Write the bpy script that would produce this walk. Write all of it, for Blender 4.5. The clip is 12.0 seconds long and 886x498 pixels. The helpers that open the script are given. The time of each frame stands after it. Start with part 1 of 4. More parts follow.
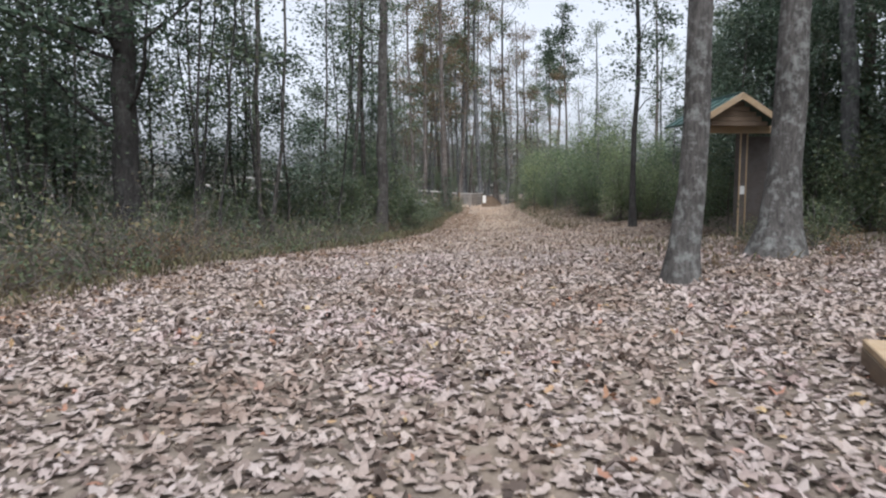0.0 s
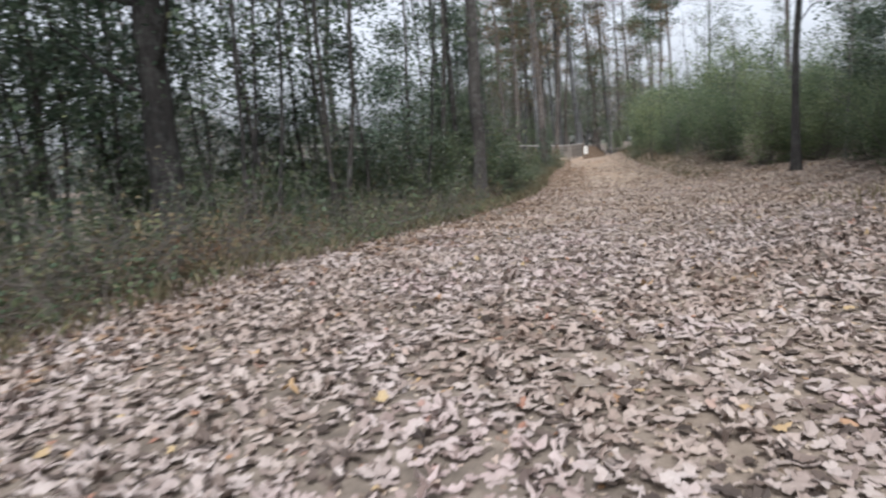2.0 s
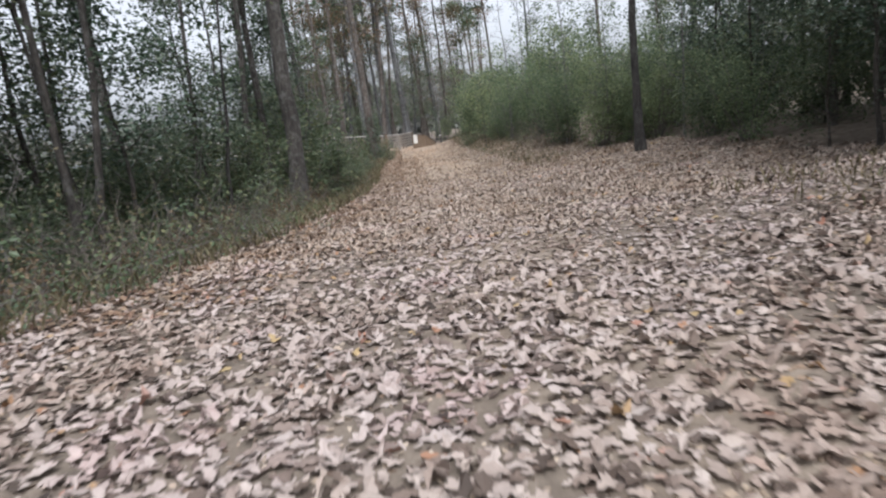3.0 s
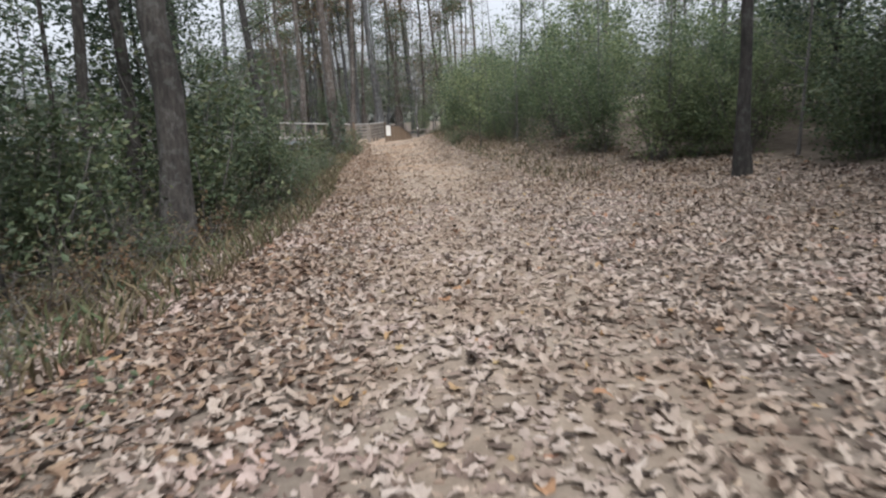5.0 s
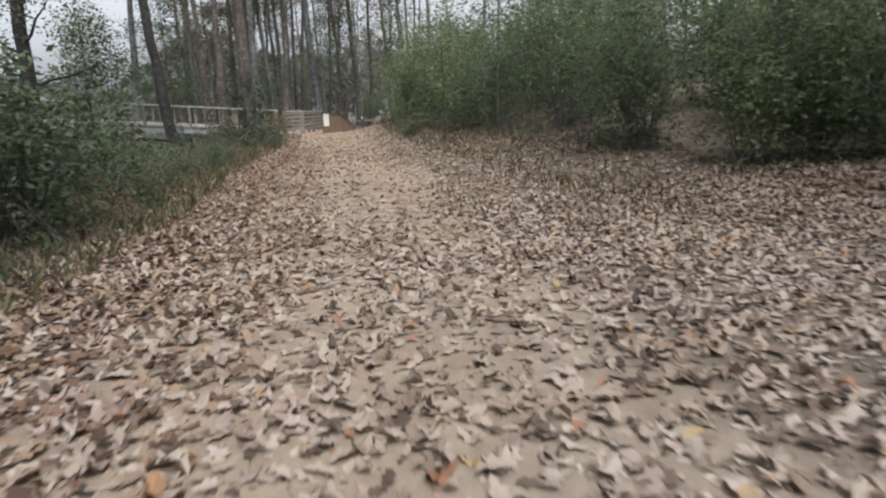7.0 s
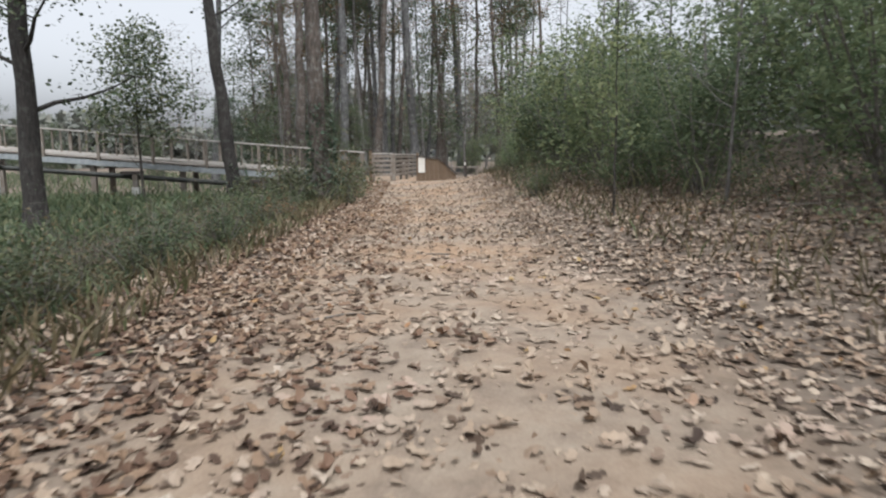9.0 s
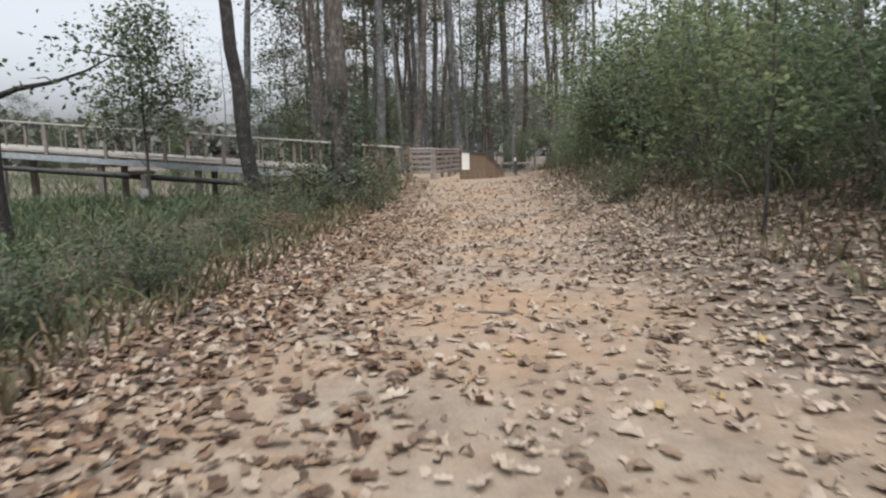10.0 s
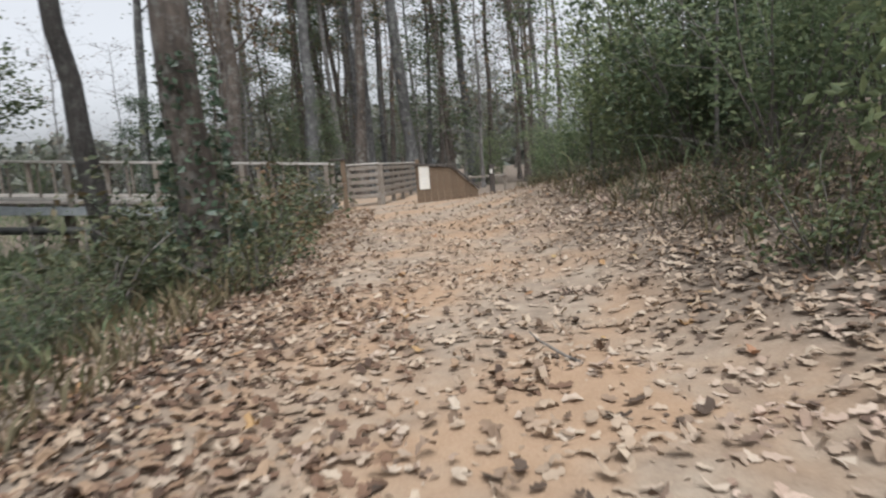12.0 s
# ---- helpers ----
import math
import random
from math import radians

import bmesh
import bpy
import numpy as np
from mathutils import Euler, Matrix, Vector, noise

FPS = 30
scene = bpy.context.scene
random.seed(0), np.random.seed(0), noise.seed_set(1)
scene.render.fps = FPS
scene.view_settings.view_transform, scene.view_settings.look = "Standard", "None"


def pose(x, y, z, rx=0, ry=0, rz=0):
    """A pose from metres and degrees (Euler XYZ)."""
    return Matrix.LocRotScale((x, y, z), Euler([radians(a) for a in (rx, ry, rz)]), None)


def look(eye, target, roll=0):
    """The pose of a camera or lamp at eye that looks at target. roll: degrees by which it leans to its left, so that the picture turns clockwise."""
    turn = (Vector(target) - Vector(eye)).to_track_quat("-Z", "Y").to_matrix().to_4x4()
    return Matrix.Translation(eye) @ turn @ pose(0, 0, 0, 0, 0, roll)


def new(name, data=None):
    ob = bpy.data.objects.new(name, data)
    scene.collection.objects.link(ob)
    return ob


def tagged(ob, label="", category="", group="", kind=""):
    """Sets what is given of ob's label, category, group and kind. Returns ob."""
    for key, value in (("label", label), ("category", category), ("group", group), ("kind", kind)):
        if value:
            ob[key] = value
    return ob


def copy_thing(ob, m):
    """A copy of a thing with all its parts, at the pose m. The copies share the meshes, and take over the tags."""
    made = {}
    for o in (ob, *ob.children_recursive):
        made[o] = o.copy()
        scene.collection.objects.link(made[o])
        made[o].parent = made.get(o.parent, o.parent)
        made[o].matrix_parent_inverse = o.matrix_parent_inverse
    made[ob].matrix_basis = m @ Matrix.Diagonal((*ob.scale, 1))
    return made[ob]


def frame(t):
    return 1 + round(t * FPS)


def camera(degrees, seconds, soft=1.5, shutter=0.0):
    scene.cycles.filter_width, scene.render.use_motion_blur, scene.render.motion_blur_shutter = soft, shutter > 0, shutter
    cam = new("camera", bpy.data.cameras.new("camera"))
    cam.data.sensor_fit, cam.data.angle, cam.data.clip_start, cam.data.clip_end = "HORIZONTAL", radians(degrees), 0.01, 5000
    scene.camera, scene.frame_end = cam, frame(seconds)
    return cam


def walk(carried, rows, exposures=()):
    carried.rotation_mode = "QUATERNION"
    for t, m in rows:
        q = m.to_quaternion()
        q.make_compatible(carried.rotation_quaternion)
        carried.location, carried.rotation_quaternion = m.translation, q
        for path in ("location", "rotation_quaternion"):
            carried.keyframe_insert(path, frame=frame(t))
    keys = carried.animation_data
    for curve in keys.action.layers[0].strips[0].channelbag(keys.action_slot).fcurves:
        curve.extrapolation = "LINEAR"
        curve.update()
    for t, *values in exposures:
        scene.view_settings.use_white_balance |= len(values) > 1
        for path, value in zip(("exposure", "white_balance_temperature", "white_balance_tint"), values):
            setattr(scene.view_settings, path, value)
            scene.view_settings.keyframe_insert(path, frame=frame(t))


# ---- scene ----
cam = camera(69.5, 12.0, soft=2.2, shutter=0.25)
PATH = [
    (0, (0.102, 1.024, 1.394), (0.11, 3.015, 1.2), -0.3),
    (0.5, (0.054, 1.728, 1.416), (-0.042, 3.717, 1.232), 2.0),
    (1, (-0.086, 2.192, 1.44), (-0.598, 4.103, 1.148), 5.0),
    (1.5, (-0.251, 2.982, 1.42), (-0.762, 4.887, 1.087), -1.2),
    (2, (-0.396, 4.057, 1.367), (-0.678, 6.012, 1.056), -4.7),
    (2.5, (-0.386, 5.321, 1.303), (-0.223, 7.282, 0.945), -7.1),
    (4.5, (-0.085, 10.941, 1.354), (0.193, 12.877, 0.935), -6.4),
    (5, (0.098, 12.306, 1.28), (0.421, 14.235, 0.862), -3.3),
    (5.5, (0.235, 13.617, 1.192), (0.431, 15.567, 0.793), -5.0),
    (6, (0.532, 15.022, 1.083), (1.018, 16.911, 0.639), -5.9),
    (6.5, (0.841, 16.264, 0.965), (1.359, 18.144, 0.521), -3.0),
    (8.5, (1.431, 21.821, 0.844), (1.729, 23.771, 0.513), -0.3),
    (9, (1.596, 23.116, 0.863), (1.799, 25.084, 0.573), -0.2),
    (9.5, (1.711, 24.414, 0.838), (1.868, 26.382, 0.519), 0.9),
    (10, (1.757, 25.712, 0.845), (1.825, 27.688, 0.542), -0.7),
    (10.5, (1.824, 27.037, 0.819), (1.929, 29.013, 0.525), -1.5),
    (11, (1.895, 28.361, 0.786), (2.052, 30.328, 0.457), -1.0),
    (11.5, (1.955, 29.615, 0.806), (1.983, 31.602, 0.578), -0.3),
    (12, (2.047, 30.908, 0.814), (2.241, 32.881, 0.55), -4.1),
]
EXPOSURES = [(0.0, 0.95, 5800, 11), (2.5, 0.95, 5870, 11), (5.0, 0.88, 5950, 10.5), (6.5, 0.74, 6030, 10), (8.5, 0.76, 6050, 10), (12.0, 0.74, 6120, 10)]
walk(cam, [(t, look(eye, target, roll)) for t, eye, target, roll in PATH], EXPOSURES)

# ---------- light: bright overcast sky ----------
SUN_ELEVATION, SUN_AZIMUTH = 62.0, 170.0
world = bpy.data.worlds.new("overcast_sky")
scene.world = world
world.use_nodes = True
wn, wl = world.node_tree.nodes, world.node_tree.links
sky = wn.new("ShaderNodeTexSky")
sky.sky_type, sky.sun_disc = "NISHITA", False
sky.sun_elevation, sky.sun_rotation = radians(SUN_ELEVATION), radians(SUN_AZIMUTH)
sky.air_density, sky.dust_density, sky.ozone_density = 1.0, 4.0, 1.0
grey = wn.new("ShaderNodeHueSaturation")
grey.inputs["Saturation"].default_value = 0.07
wl.new(sky.outputs["Color"], grey.inputs["Color"])
wl.new(grey.outputs["Color"], wn["Background"].inputs["Color"])
wn["Background"].inputs["Strength"].default_value = 0.132
sun = new("sun", bpy.data.lights.new("sun", "SUN"))
sun.data.energy, sun.data.angle, sun.data.color = 1.8, radians(40), (1.0, 0.97, 0.93)
_a, _e = radians(SUN_AZIMUTH), radians(SUN_ELEVATION)
sun.matrix_world = look((math.sin(_a) * math.cos(_e) * 50, math.cos(_a) * math.cos(_e) * 50, math.sin(_e) * 50), (0, 0, 0))


# ---------- materials ----------
def material(name, build):
    m = bpy.data.materials.new(name)
    m.use_nodes = True
    nt = m.node_tree
    build(nt, nt.nodes["Principled BSDF"])
    return m


def node(nt, kind, **inputs):
    n = nt.nodes.new(kind)
    for k, v in inputs.items():
        n.inputs[k.replace("_", " ")].default_value = v
    return n


def ramp(nt, source, stops):
    r = nt.nodes.new("ShaderNodeValToRGB")
    e = r.color_ramp.elements
    while len(e) < len(stops):
        e.new(0.5)
    for el, (p, c) in zip(e, stops):
        el.position, el.color = p, (*c, 1)
    nt.links.new(source, r.inputs["Fac"])
    return r


def mixed(nt, fac, a, b, kind="MIX"):
    m = nt.nodes.new("ShaderNodeMix")
    m.data_type, m.blend_type = "RGBA", kind
    for sock, v in ((m.inputs[0], fac), (m.inputs[6], a), (m.inputs[7], b)):
        if isinstance(v, (int, float)):
            sock.default_value = v
        elif isinstance(v, tuple):
            sock.default_value = (*v, 1)
        else:
            nt.links.new(v, sock)
    return m.outputs[2]


def coords(nt, scale=(1, 1, 1)):
    tc = nt.nodes.new("ShaderNodeTexCoord")
    mp = nt.nodes.new("ShaderNodeMapping")
    mp.inputs["Scale"].default_value = scale
    nt.links.new(tc.outputs["Object"], mp.inputs["Vector"])
    return mp.outputs["Vector"]


def noise_tex(nt, vec, scale, detail=4.0, rough=0.6):
    n = node(nt, "ShaderNodeTexNoise", Scale=scale, Detail=detail, Roughness=rough)
    nt.links.new(vec, n.inputs["Vector"])
    return n


def bump(nt, bsdf, height, strength, distance):
    b = node(nt, "ShaderNodeBump", Strength=strength, Distance=distance)
    nt.links.new(height, b.inputs["Height"])
    nt.links.new(b.outputs["Normal"], bsdf.inputs["Normal"])


def leafy(name, stops, rough=0.55, through_light=0.25, single=False, drift=False):
    """Leaves whose tint changes from leaf to leaf; thin ones let some light through."""
    def build(nt, p):
        if single:
            rnd = nt.nodes.new("ShaderNodeObjectInfo").outputs["Random"]
        else:
            rnd = nt.nodes.new("ShaderNodeNewGeometry").outputs["Random Per Island"]
        c = ramp(nt, rnd, stops).outputs["Color"]
        vec = coords(nt)
        n = noise_tex(nt, vec, 60.0, 3.0)
        c2 = mixed(nt, 0.22, c, ramp(nt, n.outputs["Fac"], [(0.3, (0.35, 0.33, 0.3)), (0.7, (1, 1, 1))]).outputs["Color"], "MULTIPLY")
        if through_light > 0.12:
            own = nt.nodes.new("ShaderNodeObjectInfo").outputs["Random"]
            c2 = mixed(nt, 1.0, c2, ramp(nt, own, [(0, (0.74, 0.76, 0.72)), (0.5, (0.98, 1.0, 0.95)), (1, (1.22, 1.15, 1.02))]).outputs["Color"], "MULTIPLY")
        if drift:
            area = noise_tex(nt, vec, 1.1, 3.0, 0.6)
            c2 = mixed(nt, 1.0, c2, ramp(nt, area.outputs["Fac"], [(0.33, (0.74, 0.66, 0.58)), (0.47, (0.96, 0.93, 0.88)), (0.58, (1.0, 0.99, 0.98)), (0.68, (1.04, 0.96, 0.97))]).outputs["Color"], "MULTIPLY")
        nt.links.new(c2, p.inputs["Base Color"])
        p.inputs["Roughness"].default_value = rough
        p.inputs["Specular IOR Level"].default_value = 0.3
        if through_light:
            tr = nt.nodes.new("ShaderNodeBsdfTranslucent")
            nt.links.new(c2, tr.inputs["Color"])
            mx = nt.nodes.new("ShaderNodeMixShader")
            mx.inputs[0].default_value = through_light
            nt.links.new(p.outputs[0], mx.inputs[1])
            nt.links.new(tr.outputs[0], mx.inputs[2])
            nt.links.new(mx.outputs[0], nt.nodes["Material Output"].inputs["Surface"])
    return material(name, build)


def bark(name, dark, light, lichen=0.0):
    def build(nt, p):
        vec = coords(nt, (1, 1, 0.22))
        ridges = noise_tex(nt, vec, 26.0, 6.0, 0.7)
        c = ramp(nt, ridges.outputs["Fac"], [(0.36, dark), (0.62, light)]).outputs["Color"]
        patch = noise_tex(nt, coords(nt, (1, 1, 0.5)), 1.4, 4.0, 0.6)
        c = mixed(nt, 0.75, c, ramp(nt, patch.outputs["Fac"], [(0.36, (0.42, 0.4, 0.38)), (0.6, (1, 1, 1))]).outputs["Color"], "MULTIPLY")
        blot = noise_tex(nt, coords(nt), 7.0, 6.0, 0.7)
        c = mixed(nt, ramp(nt, blot.outputs["Fac"], [(0.5, (0, 0, 0)), (0.62, (lichen, lichen, lichen))]).outputs["Color"], c, (0.36, 0.37, 0.34))
        nt.links.new(c, p.inputs["Base Color"])
        p.inputs["Roughness"].default_value = 0.9
        bump(nt, p, ridges.outputs["Fac"], 0.9, 0.03)
    return material(name, build)


def plank_wood(name, a, b, rough=0.8, wear=(0.34, 0.33, 0.31)):
    def build(nt, p):
        rnd = nt.nodes.new("ShaderNodeObjectInfo").outputs["Random"]
        g = noise_tex(nt, coords(nt, (3, 3, 30)), 3.0, 6.0, 0.65)
        base = ramp(nt, g.outputs["Fac"], [(0.3, a), (0.7, b)]).outputs["Color"]
        st = noise_tex(nt, coords(nt), 5.0, 5.0)
        c = mixed(nt, ramp(nt, st.outputs["Fac"], [(0.45, (0, 0, 0)), (0.75, (0.6, 0.6, 0.6))]).outputs["Color"], base, wear)
        c = mixed(nt, 0.35, c, ramp(nt, rnd, [(0, (0.6, 0.6, 0.6)), (1, (1, 1, 1))]).outputs["Color"], "MULTIPLY")
        nt.links.new(c, p.inputs["Base Color"])
        p.inputs["Roughness"].default_value = rough
        bump(nt, p, g.outputs["Fac"], 0.4, 0.006)
    return material(name, build)


def plain(name, a, b, rough=0.6, metal=0.0, scale=8.0):
    def build(nt, p):
        n = noise_tex(nt, coords(nt), scale, 5.0)
        nt.links.new(ramp(nt, n.outputs["Fac"], [(0.35, a), (0.68, b)]).outputs["Color"], p.inputs["Base Color"])
        p.inputs["Roughness"].default_value, p.inputs["Metallic"].default_value = rough, metal
        bump(nt, p, n.outputs["Fac"], 0.2, 0.01)
    return material(name, build)


def ground_build(nt, p):
    vec = coords(nt)
    big, mid, fine = noise_tex(nt, vec, 0.8, 4.0), noise_tex(nt, vec, 5.0, 6.0, 0.65), noise_tex(nt, vec, 70.0, 5.0, 0.7)
    sand = ramp(nt, mid.outputs["Fac"], [(0.3, (0.215, 0.17, 0.132)), (0.5, (0.305, 0.243, 0.185)), (0.72, (0.365, 0.305, 0.238))]).outputs["Color"]
    layer, mask = nt.nodes.new("ShaderNodeVertexColor"), nt.nodes.new("ShaderNodeSeparateColor")
    layer.layer_name = "sand"
    nt.links.new(layer.outputs["Color"], mask.inputs["Color"])
    reddish = mixed(nt, 1.0, ramp(nt, big.outputs["Fac"], [(0.43, (0, 0, 0)), (0.6, (0.62, 0.62, 0.62))]).outputs["Color"], mask.outputs["Green"], "MULTIPLY")
    clay = mixed(nt, reddish, sand, (0.385, 0.245, 0.145))
    soil = ramp(nt, mid.outputs["Fac"], [(0.3, (0.095, 0.076, 0.06)), (0.55, (0.195, 0.157, 0.124)), (0.75, (0.26, 0.215, 0.17))]).outputs["Color"]
    c = mixed(nt, mask.outputs["Red"], soil, clay)
    c = mixed(nt, 0.5, c, ramp(nt, fine.outputs["Fac"], [(0.3, (0.62, 0.6, 0.58)), (0.6, (1, 1, 1))]).outputs["Color"], "MULTIPLY")
    nt.links.new(c, p.inputs["Base Color"])
    p.inputs["Roughness"].default_value = 0.95
    p.inputs["Specular IOR Level"].default_value = 0.2
    h = nt.nodes.new("ShaderNodeMath")
    h.operation = "ADD"
    nt.links.new(mid.outputs["Fac"], h.inputs[0])
    nt.links.new(fine.outputs["Fac"], h.inputs[1])
    bump(nt, p, h.outputs[0], 0.5, 0.02)


M_GROUND = material("sandy_forest_ground", ground_build)
LITTER = [(0.0, (0.05, 0.036, 0.028)), (0.12, (0.16, 0.115, 0.085)), (0.26, (0.29, 0.215, 0.16)), (0.45, (0.36, 0.29, 0.225)), (0.7, (0.43, 0.345, 0.27)), (0.92, (0.475, 0.4, 0.32)), (0.975, (0.46, 0.38, 0.3)), (0.985, (0.32, 0.17, 0.095)), (1.0, (0.42, 0.31, 0.15))]
M_LITTER = leafy("dry_oak_leaves", LITTER, 0.75, 0.1, drift=True)
GREYED = [(0.0, (0.045, 0.034, 0.028)), (0.12, (0.15, 0.112, 0.092)), (0.26, (0.28, 0.22, 0.19)), (0.45, (0.355, 0.295, 0.265)), (0.7, (0.395, 0.33, 0.298)), (0.92, (0.43, 0.368, 0.335)), (0.975, (0.43, 0.36, 0.32)), (0.985, (0.31, 0.15, 0.1)), (1.0, (0.43, 0.33, 0.18))]
M_LITTER_GREY = leafy("greyed_dry_leaves", GREYED, 0.7, 0.1, drift=True)
MIXED = [(a, tuple((u + v) / 2 for u, v in zip(c, d))) for (a, c), (_, d) in zip(GREYED, LITTER)]
M_LITTER_MID = leafy("fading_dry_leaves", MIXED, 0.7, 0.1, drift=True)
M_LITTER_ONE = leafy("dry_oak_leaf", LITTER, 0.75, 0.1, True)
M_LITTER_RUST = leafy("rusty_dry_leaves", [(0.0, (0.06, 0.038, 0.027)), (0.5, (0.19, 0.115, 0.075)), (1.0, (0.33, 0.235, 0.155))], 0.75, 0.1)
M_DARKLEAF = leafy("dark_evergreen_leaves", [(0.0, (0.045, 0.072, 0.05)), (0.6, (0.095, 0.135, 0.092)), (1.0, (0.18, 0.21, 0.16))], 0.33, 0.35)
M_BUSHLEAF = leafy("soft_green_leaves", [(0.0, (0.11, 0.15, 0.09)), (0.6, (0.195, 0.245, 0.145)), (1.0, (0.28, 0.32, 0.185))], 0.5, 0.6)
M_MIDLEAF = leafy("dull_green_leaves", [(0.0, (0.06, 0.085, 0.05)), (0.6, (0.105, 0.14, 0.08)), (1.0, (0.17, 0.18, 0.10))], 0.45, 0.35)
M_TANLEAF = leafy("tan_autumn_leaves", [(0.0, (0.10, 0.07, 0.045)), (0.5, (0.18, 0.135, 0.085)), (0.8, (0.21, 0.12, 0.075)), (1.0, (0.13, 0.14, 0.075))], 0.65, 0.25)
M_VERGELEAF = leafy("olive_verge_leaves", [(0.0, (0.05, 0.058, 0.035)), (0.55, (0.095, 0.112, 0.062)), (0.85, (0.15, 0.145, 0.085)), (1.0, (0.17, 0.125, 0.075))], 0.5, 0.3)
M_PINE = leafy("pine_needles", [(0.0, (0.035, 0.06, 0.035)), (1.0, (0.08, 0.115, 0.065))], 0.55, 0.15)
M_WEED = leafy("dry_weeds", [(0.0, (0.085, 0.07, 0.04)), (0.5, (0.17, 0.14, 0.085)), (0.8, (0.24, 0.18, 0.11)), (1.0, (0.13, 0.16, 0.075))], 0.7, 0.25)
M_GRASS = leafy("marsh_grass", [(0.0, (0.065, 0.10, 0.055)), (0.6, (0.12, 0.155, 0.085)), (1.0, (0.2, 0.2, 0.11))], 0.65, 0.25)
M_BARK = bark("grey_oak_bark", (0.032, 0.028, 0.024), (0.115, 0.104, 0.093), 0.34)
M_BARK_DARK = bark("dark_bark", (0.028, 0.024, 0.02), (0.095, 0.082, 0.07), 0.15)
# near-black bark; on the big evergreen it includes the shade of leaves
M_BARK_BLACK = bark("shaded_black_bark", (0.014, 0.012, 0.010), (0.055, 0.048, 0.042), 0.08)
M_BARK_BROWN = bark("brown_bark", (0.045, 0.036, 0.03), (0.14, 0.112, 0.092), 0.25)
M_BARK_GREY = bark("slate_grey_bark", (0.05, 0.05, 0.05), (0.15, 0.147, 0.145), 0.3)
# grey bark paled to imitate haze on far trees; thin saplings share it
M_BARK_FAR = bark("haze_pale_bark", (0.10, 0.093, 0.088), (0.22, 0.205, 0.195), 0.3)
M_TWIG = plain("grey_twigs", (0.09, 0.08, 0.07), (0.18, 0.165, 0.15), 0.9, scale=20)
M_TWIG_BROWN = plain("brown_twigs", (0.07, 0.056, 0.046), (0.17, 0.14, 0.115), 0.9, scale=20)
M_WOOD = plank_wood("weathered_planks", (0.15, 0.122, 0.098), (0.26, 0.22, 0.178))
M_WOOD_PALE = plank_wood("pale_weathered_rail", (0.33, 0.3, 0.265), (0.5, 0.465, 0.42), wear=(0.55, 0.54, 0.52))
M_WOOD_BROWN = plank_wood("brown_stained_boards", (0.095, 0.062, 0.038), (0.165, 0.112, 0.07), wear=(0.17, 0.13, 0.09))
M_WOOD_TAN = plank_wood("tan_timber", (0.27, 0.18, 0.095), (0.4, 0.29, 0.175), wear=(0.36, 0.3, 0.22))
M_WOOD_DARK = plank_wood("dark_cap_board", (0.035, 0.027, 0.022), (0.08, 0.065, 0.055), wear=(0.09, 0.085, 0.08))
M_GREY_DECK = plain("grey_painted_stringer", (0.23, 0.25, 0.255), (0.34, 0.36, 0.365), 0.7)
M_PIPE = plain("dark_iron_pipe", (0.03, 0.032, 0.03), (0.07, 0.07, 0.062), 0.6, 0.4)
M_CONCRETE = plain("pale_concrete", (0.42, 0.41, 0.38), (0.6, 0.59, 0.56), 0.85)
M_SIGN = plain("white_sign_face", (0.6, 0.57, 0.51), (0.7, 0.68, 0.63), 0.5, scale=3)
M_INK = plain("faded_grey_print", (0.56, 0.55, 0.53), (0.62, 0.61, 0.59), 0.7)
M_ROOF = plain("green_metal_roof", (0.02, 0.055, 0.045), (0.045, 0.095, 0.08), 0.45, 0.3)
# horizon leaves: distance haze is mixed into this pale grey-green
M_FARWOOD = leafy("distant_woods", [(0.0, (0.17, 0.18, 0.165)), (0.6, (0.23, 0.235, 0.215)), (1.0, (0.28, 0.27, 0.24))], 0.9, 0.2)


# ---------- plan of the ground ----------
def lerp_table(y, table):
    return float(np.interp(y, [a for a, _ in table], [b for _, b in table]))


LEFT_EDGE = [(-5, -4.5), (6.5, -3.7), (8.5, -3.4), (12.5, -2.2), (15, -1.4), (18, -0.8), (22, -0.2), (25, 0.15), (28.5, 0.25), (31, 0.5), (35, 0.85), (42, 1.3), (60, 1.3)]
SAND_MID = [(-5, 0.4), (10, 0.6), (16, 1.0), (20, 1.3), (24, 1.75), (30, 2.15), (36, 2.5), (42, 2.8), (46, 2.4), (60, 2.4)]
SAND_HALF = [(-5, 0.5), (13, 0.6), (17, 0.9), (22, 1.1), (27, 1.1), (32, 1.1), (38, 1.3), (44, 1.7), (60, 1.4)]


def smooth(a, b, v):
    u = min(1.0, max(0.0, (v - a) / (b - a)))
    return u * u * (3 - 2 * u)


def base_height(x, y):
    z = 0.3 * (1 - smooth(8.5, 19.5, y)) - 0.115 * smooth(18, 22, y) * (1 - smooth(36, 41, y))
    near = 1 - smooth(11, 17, y)
    z += near * 0.065 * min(max(0.0, x - 1.5), 14)
    z += 0.125 * smooth(14, 18, y) * (1 - smooth(25, 30, y)) * min(max(0.0, x - 4.5), 5)
    bank = smooth(24, 29, y) * (1 - smooth(40, 47, y))
    z += bank * (0.24 * min(max(0.0, x - 3.3), 5.5) + 0.05 * max(0.0, x - 8.8)) * (1 if x < 25 else 25 / x)
    e = lerp_table(y, LEFT_EDGE)
    drop = smooth(22, 30, y)
    d = max(0.0, e - 0.5 - x)
    z -= drop * min(0.62, 0.24 * d) + (1 - drop) * min(0.5, 0.05 * d)
    return z


def height(x, y):
    n = noise.noise(Vector((x * 0.55, y * 0.55, 3.1))) * 0.035 + noise.noise(Vector((x * 2.1, y * 2.1, 7.7))) * 0.015
    return base_height(x, y) + n


